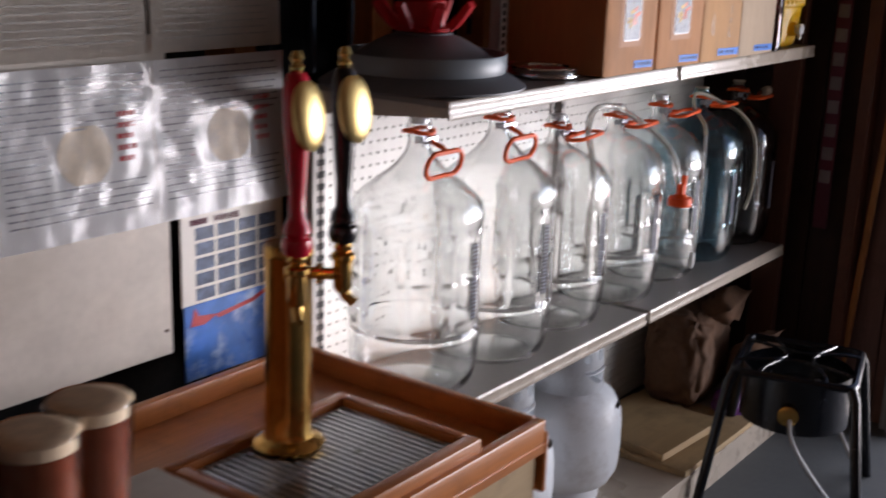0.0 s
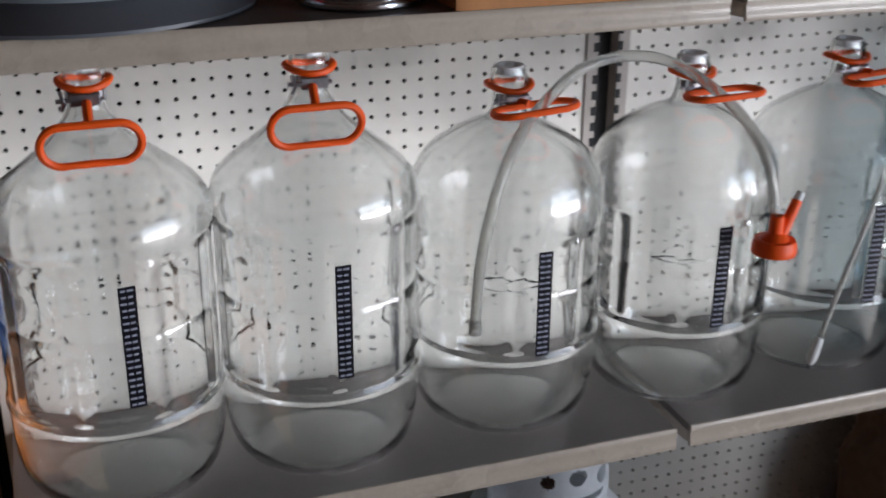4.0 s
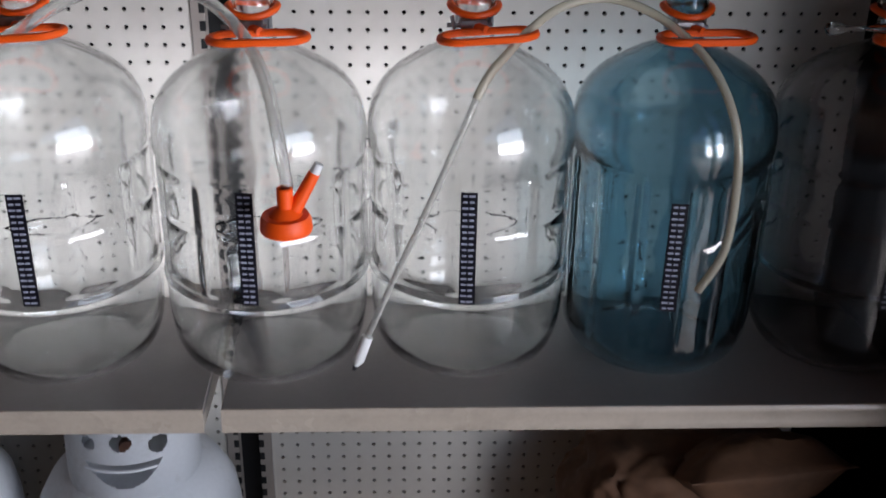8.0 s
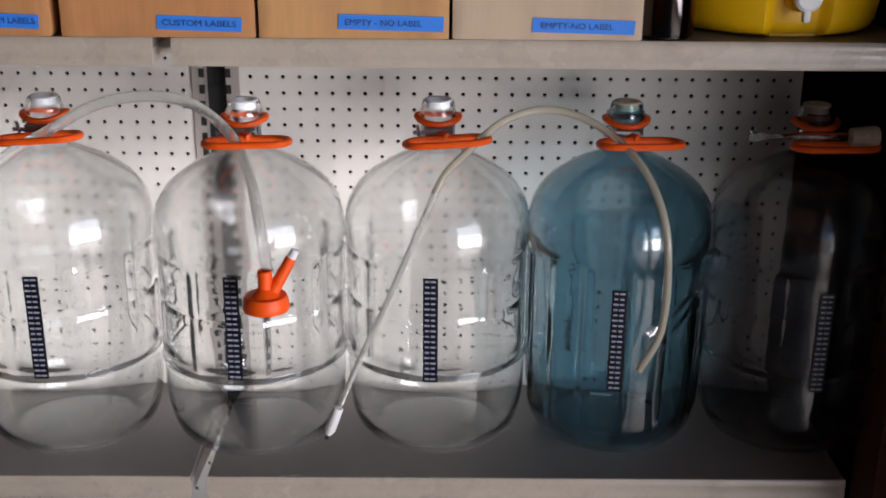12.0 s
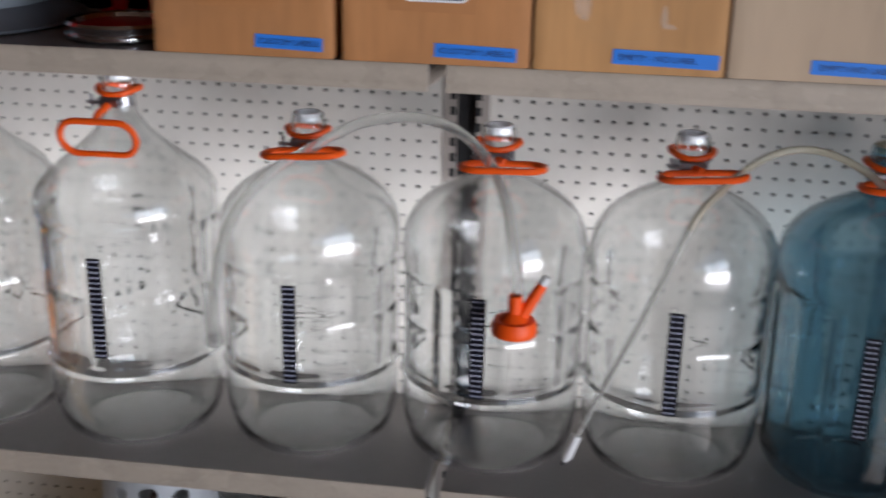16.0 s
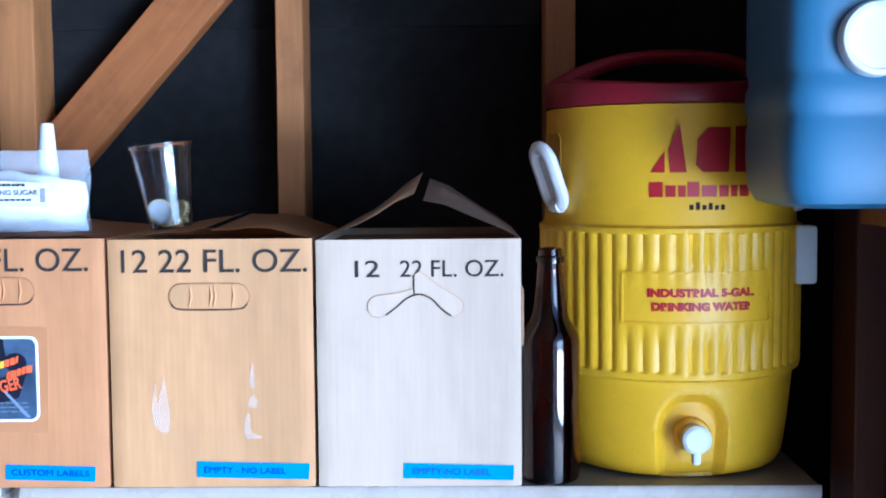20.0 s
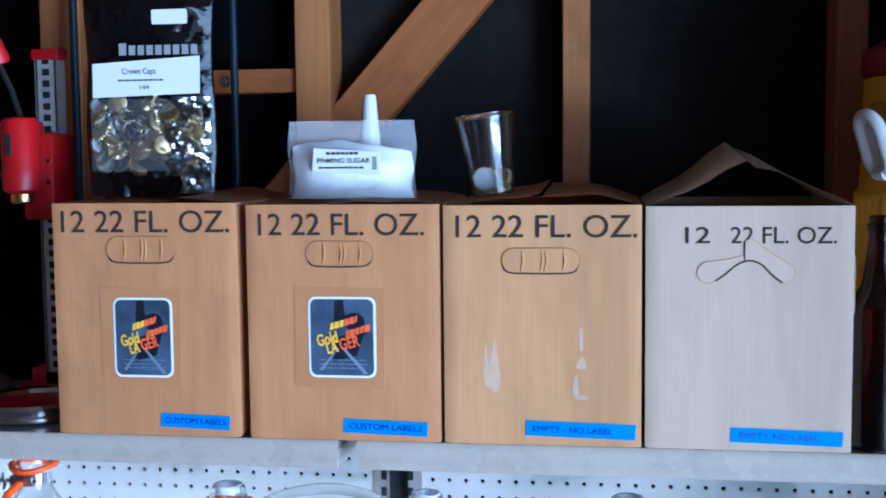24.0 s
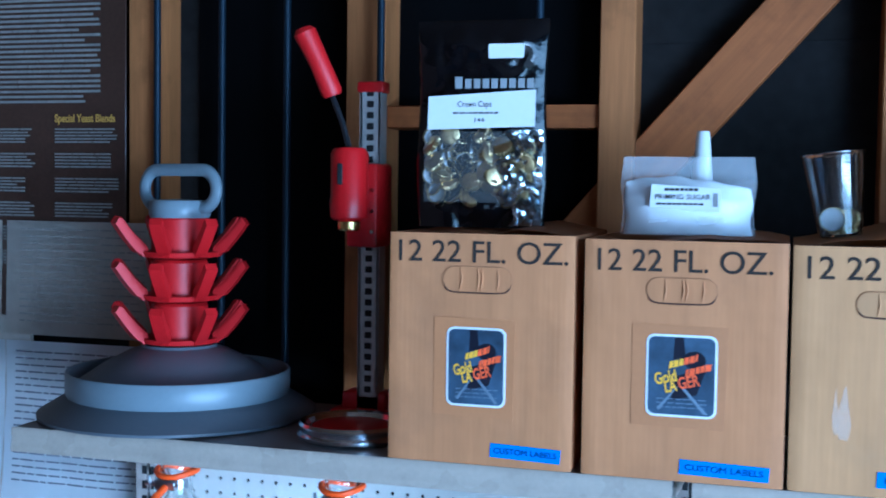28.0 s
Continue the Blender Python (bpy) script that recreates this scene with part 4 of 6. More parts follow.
def beer_sticker(ob, x0, z0, w, h):
    bm = bmesh.new()
    prism(bm, [(x0 - 0.018, z0 - 0.012), (x0 + w + 0.010, z0 - 0.014), (x0 + w + 0.012, z0 + h + 0.011), (x0 - 0.018, z0 + h + 0.012)], -0.00025, 0.003)
    part("clear_tape", bm, "cellotape", ob, "aged clear tape under the sticker")
    bm = bmesh.new()
    prism(bm, rounded(x0, x0 + w, z0, z0 + h, 0.010, 5), -0.0010, -0.0003)
    st = part("sticker", bm, "label_white", ob, "white-bordered slate beer sticker")
    bm = bmesh.new()
    prism(bm, rounded(x0 + 0.003, x0 + w - 0.003, z0 + 0.003, z0 + h - 0.003, 0.008, 5), -0.0015, -0.0009)
    part("sticker_print", bm, "label_navy", st)
    rnd = random.Random(3)
    bm = bmesh.new()
    prism(bm, [(x0 + w * (0.68 + 0.16 * math.cos(q * 0.5)), z0 + h * (0.70 + 0.11 * math.sin(q * 0.5))) for q in range(13)], -0.0017, -0.0014)
    prism(bm, [(x0 + w * 0.36, z0 + h * 0.20), (x0 + w * 0.72, z0 + h * 0.28), (x0 + w * 0.86, z0 + h * 0.62), (x0 + w * 0.42, z0 + h * 0.50)], -0.0017, -0.0014)
    prism(bm, [(x0 + w * 0.40, z0 + h * 0.97), (x0 + w * 0.52, z0 + h * 0.97), (x0 + w * 0.56, z0 + h * 0.72), (x0 + w * 0.38, z0 + h * 0.70)], -0.0016, -0.0014)
    part("sticker_shadow", bm, "strip", st, "dark figure behind the words")
    # three slanting rows of colour where the lettering stands
    for i, (zz, xa, xb) in enumerate(((0.68, 0.32, 0.72), (0.53, 0.14, 0.93), (0.40, 0.28, 0.80))):
        word = ("", "Gold", "LAGER")[i]
        if word:
            cut = 4 if i == 1 else 2
            letters("lettering", word[:cut], 0.020, "label_yellow", st, x0 + w * xa, -0.0018, z0 + h * (zz + (xa - 0.5) * 0.26 - 0.05), w * (0.31 if i == 1 else 0.17), 0.0005, -13)
        if i == 2:
            letters("lettering", "GER", 0.020, "label_red", st, x0 + w * 0.475, -0.0018, z0 + h * (zz - 0.057), w * 0.30, 0.0005, -13)
        for mat, lo, hi in (("label_yellow", xa, xa + (xb - xa) * 0.5), ("label_red", xa + (xb - xa) * 0.52, xb)):
            if i == 2 or (i == 1 and mat == "label_yellow"):
                continue
            x = lo
            while x < hi - 0.03:
                ww = rnd.uniform(0.045, 0.085)
                q = min(x + ww, hi)
                up = (x - 0.5) * 0.26
                bm = bmesh.new()
                prism(bm, [(x0 + w * x, z0 + h * (zz + up - 0.045)), (x0 + w * q, z0 + h * (zz + up - 0.035)), (x0 + w * (q + 0.01), z0 + h * (zz + up + 0.05)), (x0 + w * (x + 0.015), z0 + h * (zz + up + 0.04))], -0.0020, -0.0014)
                x = q + 0.010
                part("letter_block", bm, mat, st)
    bm = bmesh.new()
    prism(bm, [(x0 + w * 0.50, z0 + h * 0.36), (x0 + w * 0.55, z0 + h * 0.36), (x0 + w * 0.88, z0 + h * 0.05), (x0 + w * 0.82, z0 + h * 0.05)], -0.0019, -0.0014)
    prism(bm, [(x0 + w * 0.42, z0 + h * 0.36), (x0 + w * 0.46, z0 + h * 0.38), (x0 + w * 0.20, z0 + h * 0.08), (x0 + w * 0.16, z0 + h * 0.10)], -0.0019, -0.0014)
    bars(bm, rnd, x0 + w * 0.16, x0 + w * 0.86, -0.0015, [z0 + h * k for k in (0.22, 0.17, 0.12)], 0.0009, 0.002, 0.004, 0.012, 0.0003)
    part("fine_print", bm, "label_grey", st)


FULL = (("12 22 FL. OZ.", 0.005, 0.230),)
a = carton(-0.373, -0.122, 0.300, 0.27, "card", "brown cardboard carton with a beer sticker, flaps closed", FULL, 0, 0.263, 0.040, "CUSTOM LABELS", (0.143, 0.012, 0.094, 0.018, 0.148, 0.084), True, (3, 2), 0.952, 0.975)
hand_hole(a, 0.075, 0.170, 0.224, 0.258, "card")
beer_sticker(a, 0.082, 0.076, 0.081, 0.103)
b = carton(-0.121, 0.127, 0.297, 0.27, "card", "brown cardboard carton with a beer sticker, flaps closed", (("12 22 FL. OZ.", 0.009, 0.213),), 0, 0.259, 0.039, "CUSTOM LABELS", (0.123, 0.010, 0.108, 0.018, 0.130, 0.094), True, (2, 2), 0.966, 0.976)
hand_hole(b, 0.078, 0.165, 0.220, 0.252, "card")
beer_sticker(b, 0.080, 0.080, 0.087, 0.102)
c = carton(0.1235, 0.3585, 0.296, 0.27, "card_tan", "tan cardboard carton with torn label marks, flaps loose", (("12 22 FL. OZ.", 0.008, 0.214),), 0, 0.257, 0.039, "EMPTY - NO LABEL", (0.098, 0.012, 0.130, 0.019, 0.106, 0.095), False, (11, 9), 1.0, 0.974)
hand_hole(c, 0.070, 0.163, 0.213, 0.244, "card_tan")
rnd = random.Random(31)
for x0, z0, w, h in ((0.050, 0.062, 0.022, 0.072), (0.046, 0.070, 0.010, 0.058), (0.156, 0.095, 0.018, 0.016), (0.160, 0.118, 0.009, 0.030), (0.152, 0.060, 0.012, 0.030), (0.152, 0.058, 0.026, 0.007)):
    bm = bmesh.new()
    rr = [rnd.uniform(0.42, 0.55) for q in range(15)]
    prism(bm, [(x0 + w * (0.5 + rr[q] * math.cos(q * 0.4189) * (0.62 - 0.38 * math.sin(q * 0.4189))), z0 + h * (0.5 + rr[q] * math.sin(q * 0.4189))) for q in range(15)], -0.0003 - x0 * 0.004, -0.0001)
    part("torn_label", bm, "glue", c, "pale remains of a torn label")
d = carton(0.363, 0.598, 0.294, 0.27, "card_pale", "pale cardboard carton with raised flaps and torn hand hole", (("12", 0.038, 0.028), ("22 FL. OZ.", 0.096, 0.118)), 0, 0.250, 0.028, "EMPTY-NO LABEL", (0.098, 0.010, 0.127, 0.018, 0.108, 0.090), False, (27, 24), 1.0, 0.974)
bm = bmesh.new()
cut = [(0.072 + 0.013 * math.cos(radians(q)), 0.228 - 0.013 + 0.013 * math.sin(radians(q))) for q in range(100, 290, 20)]
cut += [(0.090, 0.212), (0.103, 0.224), (0.118, 0.229), (0.133, 0.224), (0.143, 0.212), (0.152, 0.203)]
cut += [(0.157 + 0.012 * math.cos(radians(q)), 0.215 + 0.012 * math.sin(radians(q))) for q in range(-80, 95, 25)]
cut += [(0.140, 0.240), (0.128, 0.250), (0.119, 0.256), (0.112, 0.252), (0.112, 0.236), (0.095, 0.231)]
prism(bm, cut, -0.0008, -0.0002)
part("hand_hole_flap", bm, "card_pale", d)
bm = bmesh.new()
tube(bm, [(x, -0.0006, z) for x, z in cut], 0.0004, 5, True)
part("hand_hole_cut", bm, "card_cut", d)
bm = bmesh.new()
tube(bm, spline([(0.080, -0.001, 0.205), (0.092, -0.001, 0.214), (0.104, -0.001, 0.2245), (0.118, -0.001, 0.2295), (0.132, -0.001, 0.2245), (0.143, -0.001, 0.213), (0.155, -0.001, 0.2035)], 4), 0.0010, 6)
tube(bm, [(0.1125, -0.001, 0.230), (0.1125, -0.001, 0.252)], 0.0008, 5)
part("hand_hole_slit", bm, "ink", d)
bm = bmesh.new()
box(bm, 0.2345, 0.2385, 0.01, 0.10, 0.165, 0.235, 0.002, 1)
part("side_tab", bm, "card_in", d, "torn tab of the side hand hole")

# amber bottle
bottle = thing("beer_bottle", (0.6330, -0.312, UP + 0.0015), "empty amber glass beer bottle without a label", "bottle")
bottle.scale = (1.04, 1.04, 0.975)
prof = [(0.0, 0.004), (0.026, 0.0), (0.0315, 0.004), (0.033, 0.012), (0.033, 0.164), (0.0325, 0.172), (0.0305, 0.180), (0.0262, 0.188), (0.0222, 0.195), (0.0196, 0.204), (0.0172, 0.222), (0.0150, 0.245), (0.0138, 0.262), (0.0150, 0.264), (0.0150, 0.270), (0.0134, 0.272), (0.0134, 0.279), (0.0115, 0.281)]
inner = [(max(r - 0.003, 0), z + (0.004 if z < 0.02 else 0)) for r, z in reversed(prof) if r > 0.001]
bm = bmesh.new()
lathe(bm, prof + inner + [(0.0, 0.009)], 40)
part("glass_body", bm, "glass_brown", bottle)
bm = bmesh.new()
lathe(bm, [(0.0141, 0.2625), (0.0157, 0.2635), (0.0161, 0.267), (0.0157, 0.2705), (0.0141, 0.2715)], 32)
part("crown_ring", bm, "glass_brown", bottle, "thick glass ring below the mouth")

# drinks cooler
cooler = thing("water_cooler", (0.793, -0.178, UP + 0.0015), "yellow plastic five gallon drinks cooler with maroon lid", "cooler")
cooler.scale = (1.02, 1.02, 1.0)


def wrap(bm, R, z0, shift=0.0, push=0.0):
    for v in bm.verts:
        q = v.co.x / R + shift
        rr = R + push - v.co.y
        v.co = Vector((rr * math.sin(q), -rr * math.cos(q), v.co.z + z0))
    return bm


def rib(q, r, z):
    # arched recess round the tap
    if 0.0 < z < 0.112 and r > 0.1:
        u = (((q + math.pi / 2 + math.pi) % (2 * math.pi)) - math.pi - 0.03) * 0.15 / 0.046
        e = min(1.0, max(0.0, (1.0 - math.hypot(u, max(0.0, z - 0.058) / 0.048)) / 0.28))
        return r - 0.013 * e * e * (3 - 2 * e)
    if 0.130 < z < 0.290:
        w = 0.5 - 0.5 * math.cos(q * 54)
        panel = abs(((q + math.pi / 2 + math.pi) % (2 * math.pi)) - math.pi - 0.057) < 0.57 and 0.183 < z < 0.248
        return r - (0.0 if panel else 0.0030 * w * w)
    return r


bm = bmesh.new()
prof = [(0.0, 0.004), (0.120, 0.0), (0.132, 0.004), (0.138, 0.014)] + [(0.138 + 0.012 * (k / 18) ** 0.8, 0.014 + 0.100 * k / 18) for k in range(1, 19)] + [ (0.1515, 0.118), (0.1575, 0.121), (0.159, 0.128), (0.1592, 0.1305)]
prof += [(0.1592 + 0.0005 * k / 6, 0.131 + 0.158 * k / 12) for k in range(13)]
prof += [(0.1605, 0.291), (0.1600, 0.296), (0.1545, 0.299), (0.1535, 0.304), (0.1505, 0.438), (0.146, 0.440), (0.0, 0.440)]
more = []
for (r0, z0), (r1, z1) in zip(prof, prof[1:]):
    more.append((r0, z0))
    if z1 - z0 > 0.02 and 0.10 < z0 < 0.28:
        more.append(((r0 + r1) / 2, (z0 + z1) / 2))
lathe(bm, more + [prof[-1]], 324, rib)
part("barrel", bm, "yellow", cooler, angle=30)
bm = bmesh.new()
lathe(bm, [(0.0, 0.4400), (0.1520, 0.4400), (0.1535, 0.443), (0.1535, 0.456), (0.1520, 0.464), (0.147, 0.468), (0.140, 0.466), (0.134, 0.456), (0.128, 0.448), (0.0, 0.444)], 72)
for v in bm.verts:
    if v.co.z > 0.450:
        v.co.z += (v.co.z - 0.450) / 0.018 * (0.014 * (v.co.x / 0.150) ** 2 - 0.006)
lid = part("lid", bm, "maroon", cooler)
bm = bmesh.new()
tube(bm, spline([(-0.140, 0.0, 0.464), (-0.114, -0.004, 0.481), (-0.064, -0.006, 0.499), (0.0, -0.006, 0.505), (0.064, -0.006, 0.499), (0.114, -0.004, 0.481), (0.140, 0.0, 0.464)], 6), [0.026 - 0.010 * math.sin(math.pi * k / 36) for k in range(37)], 16, False, 0.5)
part("lid_handle", bm, "maroon", lid)
for s in (-1, 1):
    # a bail that leans out at the top, over painted pocket shade
    mt = Matrix.Rotation(radians(s * -24), 4, "Z") @ Matrix.Translation((s * 0.168, 0.0, 0.355)) @ Matrix.Rotation(radians(s * 20), 4, "Y")
    bm = bmesh.new()
    tube(bm, [(0.0, q, p) for p, q, _ in ring_pts(0.074, 0.036, 28)], 0.0075, 10, True, 1.25, mt)
    box(bm, -0.002, 0.002, -0.012, 0.012, -0.026, 0.026, 0.001, 1, mt)
    tube(bm, [mt @ Vector((0, q, -0.036)) for q in (-0.010, 0.010)], 0.0095, 10)
    tube(bm, [mt @ Vector((0, 0, -0.034)), mt @ Vector((s * -0.020, 0, -0.040))], 0.0085, 10)
    part("side_handle", bm, "white_plastic", cooler, "white plastic carrying handle")
    bm = bmesh.new()
    prism(bm, rounded(-0.020, 0.020, 0.318, 0.408, 0.008, 4), -0.0012, 0.0)
    wrap(bm, 0.1524, 0.0, s * 1.26, 0.0008)
    part("handle_pocket", bm, "yellow_shaded", cooler, "patch behind the handle with the pocket's shade painted in")
bm = bmesh.new()
box(bm, 0.132, 0.158, -0.095, -0.065, 0.225, 0.295, 0.004, 2)
part("cup_bracket", bm, "white_plastic", cooler, "white plastic bracket")

bm = bmesh.new()
for x0, x1, z0, z1 in ((-0.090, 0.090, 0.244, 0.2465), (-0.090, 0.090, 0.186, 0.1885), (-0.090, -0.0875, 0.1885, 0.244), (0.0875, 0.090, 0.1885, 0.244)):
    n = 12 if x1 - x0 > 0.01 else 1
    for k in range(n):
        box(bm, x0 + (x1 - x0) * k / n, x0 + (x1 - x0) * (k + 1) / n, -0.0012, 0.0006, z0, z1)
wrap(bm, 0.1597, 0.0, 0.057, 0.0)
part("text_panel", bm, "yellow", cooler, "raised rim of the lettering panel")
bm = text_bm("INDUSTRIAL 5-GAL.", 0.0122, 0.125, 0.0003, 0.0007)
wrap(bm, 0.1602, 0.2185, -0.316, 0.0004)
part("lettering", bm, "print_red", cooler)
bm = text_bm("DRINKING WATER", 0.0122, 0.117, 0.0003, 0.0007)
wrap(bm, 0.1602, 0.2025, -0.287, 0.0004)
part("lettering", bm, "print_red", cooler)
bm = bmesh.new()
for outline in ([(-0.034, 0.344), (-0.018, 0.344), (-0.018, 0.368)], [(-0.014, 0.370), (-0.002, 0.400), (0.006, 0.344), (-0.012, 0.344)], [(0.016, 0.352), (0.024, 0.344), (0.054, 0.344), (0.054, 0.356), (0.036, 0.357), (0.032, 0.370), (0.036, 0.380), (0.056, 0.381), (0.056, 0.395), (0.030, 0.395), (0.018, 0.382)], [(0.062, 0.344), (0.092, 0.344), (0.092, 0.354), (0.074, 0.354), (0.074, 0.365), (0.090, 0.365), (0.090, 0.374), (0.074, 0.374), (0.074, 0.386), (0.092, 0.386), (0.092, 0.396), (0.062, 0.396)]):
    b2 = bmesh.new()
    prism(b2, outline, -0.0003, 0.0)
    bmesh.ops.triangulate(b2, faces=b2.faces)
    join(bm, b2)
for x0, x1 in ((-0.035, -0.020), (-0.017, -0.006), (-0.003, 0.005), (0.007, 0.020), (0.023, 0.040), (0.043, 0.054), (0.057, 0.065), (0.068, 0.080)):
    box(bm, x0, x1, -0.0003, 0, 0.316, 0.333 if x0 < -0.03 or 0.005 < x0 < 0.01 else 0.329)
wrap(bm, 0.1522, 0.016, -0.08, 0.0012)
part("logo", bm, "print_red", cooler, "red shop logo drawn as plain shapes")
bm = bmesh.new()
rnd = random.Random(8)
for i in range(6):
    x = 0.0 + i * 0.0072
    box(bm, x, x + 0.0045, -0.0003, 0, 0.303, 0.303 + rnd.uniform(0.005, 0.009))
wrap(bm, 0.1525, 0.014, -0.02, 0.0010)
part("marker_scrawl", bm, "ink", cooler)
bm = bmesh.new()
mt = Matrix.Translation((0.005, -0.138, 0.054)) @ Matrix.Rotation(radians(90), 4, "X")
lathe(bm, [(0.0, 0.030), (0.013, 0.030), (0.0165, 0.027), (0.0165, 0.018), (0.013, 0.015), (0.012, -0.01), (0.0, -0.01)], 28, None, 0, 0, mt)
box(bm, 0.000, 0.010, -0.166, -0.154, 0.024, 0.050, 0.004, 2)
part("tap", bm, "white_plastic", cooler, "white plastic tap")
bm = bmesh.new()
lathe(bm, [(0.0, 0.010), (0.018, 0.010), (0.0195, 0.008), (0.0205, -0.004), (0.0205, -0.012), (0.0, -0.012)], 36, None, 0, 0, Matrix.Translation((0.005, -0.138, 0.054)) @ Matrix.Rotation(radians(84), 4, "X"))
part("tap_boss", bm, "yellow", cooler)

# blue water container on a bracket board at the corner post
board = thing("bracket_board", (1.10, -0.42, 0.946), "short wooden bracket board fixed to the corner posts", "bracket")
bm = bmesh.new()
box(bm, -0.10, 0.04, -0.12, 0.22, -0.006, 0.018, 0.002, 1)
part("board", bm, "stud", board)
bm = bmesh.new()
box(bm, -0.06, 0.04, 0.10, 0.13, -0.12, -0.006, 0.002, 1)
part("support", bm, "stud", board)
jug = thing("water_container", (0.999, -0.445, 0.9655), "translucent blue plastic water container with white cap", "container")
bm = bmesh.new()
lathe(bm, [(0.0, 0.0), (0.80, 0.001), (0.93, 0.006), (0.985, 0.02), (1.0, 0.05), (1.0, 0.082), (0.985, 0.088), (0.985, 0.096), (1.006, 0.103), (1.006, 0.122), (0.985, 0.129), (0.985, 0.137), (1.0, 0.144), (1.0, 0.29), (0.97, 0.325), (0.88, 0.335), (0.0, 0.338)], 96, lambda a, r, z: r / (abs(math.cos(a)) ** 9 + abs(math.sin(a)) ** 9) ** (1 / 9), 0, 0, Matrix.Translation((-0.009, 0, 0)) @ Matrix.Diagonal((0.147, 0.10, 1, 1)))
part("tank_body", bm, "jug", jug)
bm = bmesh.new()
lathe(bm, [(0.0, 0.012), (0.028, 0.012), (0.030, 0.016), (0.034, 0.015), (0.036, 0.011), (0.036, -0.004), (0.0, -0.004)], 48, None, 0, 0, Matrix.Translation((-0.075, -0.099, 0.162)) @ Matrix.Rotation(radians(90), 4, "X"))
part("screw_cap", bm, "white_plastic", jug, "white screw cap")

# bottle drier
drier = thing("bottle_drier", (-0.780, -0.150, UP + 0.0015), "red plastic bottle drier on a grey round base", "bottle drier")
drier.scale = (1.03, 1.03, 1.03)
bm = bmesh.new()
lathe(bm, [(0.196, 0.0), (0.204, 0.001), (0.204, 0.005), (0.176, 0.022), (0.160, 0.030), (0.156, 0.030), (0.168, 0.020), (0.196, 0.004)], 72)
part("base_skirt", bm, "grey_dark", drier, "dark grey sloping skirt")
bm = bmesh.new()
lathe(bm, [(0.155, 0.026), (0.162, 0.027), (0.1645, 0.034), (0.165, 0.062), (0.163, 0.065), (0.160, 0.064), (0.1595, 0.034)], 72)
part("base_rim", bm, "grey_plastic", drier, "pale grey upright rim")
bm = bmesh.new()
lathe(bm, [(0.1595, 0.040), (0.146, 0.050), (0.110, 0.074), (0.075, 0.092), (0.056, 0.098), (0.054, 0.102), (0.0, 0.102)], 72)
part("base_dome", bm, "grey_dark", drier)
for z0 in (0.102, 0.166, 0.230):
    bm = bmesh.new()
    lathe(bm, [(0.0, z0), (0.044, z0), (0.058, z0 + 0.003), (0.061, z0 + 0.010), (0.057, z0 + 0.011), (0.042, z0 + 0.007), (0.0415, z0 + 0.058), (0.038, z0 + 0.062), (0.0, z0 + 0.062)], 40)
    tier = part("tier", bm, "red", drier, "red plastic tier")
    for k in range(8):
        q = 2 * math.pi * (k + 0.22) / 8
        ca, sa = math.cos(q), math.sin(q)
        bm = bmesh.new()
        mt = Matrix.Translation((0, 0, z0)) @ Matrix.Rotation(q, 4, "Z")
        prism(bm, [(0.048, 0.002), (0.060, 0.003), (0.080, 0.023), (0.100, 0.049), (0.100, 0.057), (0.093, 0.060), (0.073, 0.036), (0.054, 0.018)], -0.0055, 0.0055, mt)
        prism(bm, [(0.066, 0.008), (0.072, 0.011), (0.088, 0.030), (0.104, 0.052), (0.098, 0.061), (0.078, 0.036), (0.060, 0.018)], -0.009, 0.009, mt)
        part("prong", bm, "red", tier, angle=25)
bm = bmesh.new()
lathe(bm, [(0.0, 0.290), (0.043, 0.290), (0.045, 0.294), (0.045, 0.312), (0.042, 0.316), (0.0, 0.318)], 40)
tube(bm, [(x, 0, z + 0.333) for x, _, z in ring_pts(0.142, 0.056, 32, "xz")], 0.0080, 10, True, 1.2, Matrix.Rotation(radians(-14), 4, "Z"))
part("carrying_handle", bm, "grey_plastic", drier, "grey plastic loop handle")

# round tin plate
tin = thing("round_tin_lid", (-0.460, -0.237, UP + 0.0015), "round bright metal lid with a red centre", "lid")
bm = bmesh.new()
lathe(bm, [(0.0, 0.0), (0.074, 0.0), (0.078, 0.003), (0.078, 0.007), (0.072, 0.010), (0.073, 0.016), (0.076, 0.020), (0.073, 0.024), (0.066, 0.022), (0.062, 0.016), (0.0, 0.016)], 60)
part("rim", bm, "chrome", tin)
bm = bmesh.new()
lathe(bm, [(0.0, 0.0185), (0.052, 0.0185), (0.058, 0.0165), (0.058, 0.0155), (0.0, 0.0155)], 60)
part("centre", bm, "red_paint", tin, "red painted centre")

# bench capper
capper = thing("bench_capper", (-0.487, -0.138, UP + 0.0015), "red bench bottle capper with steel column and lever", "bottle capper")
bm = bmesh.new()
box(bm, -0.045, 0.075, -0.015, 0.075, 0.0, 0.020, 0.006, 2)
box(bm, -0.030, 0.040, 0.0, 0.045, 0.015, 0.045, 0.006, 2)
part("foot", bm, "red_paint", capper)
bm = bmesh.new()
box(bm, -0.005, -0.001, 0.0, 0.026, 0.02, 0.500)
box(bm, 0.024, 0.028, 0.0, 0.026, 0.02, 0.500)
box(bm, -0.005, 0.028, 0.0, 0.004, 0.02, 0.500, 0.001, 1)
part("column", bm, "galv", capper, "pierced grey steel column")
bm = bmesh.new()
box(bm, -0.0055, 0.0055, -0.0012, 0.001, 0, 0.0095, 0.001, 1)
slot = part("column_slot", bm, "black", capper)
slot.location = (0.0115, 0.0, 0.045)
for k in range(1, 28):
    shared("column_slot", slot.data, capper, (0.0115, 0, 0.045 + k * 0.0162))
bm = bmesh.new()
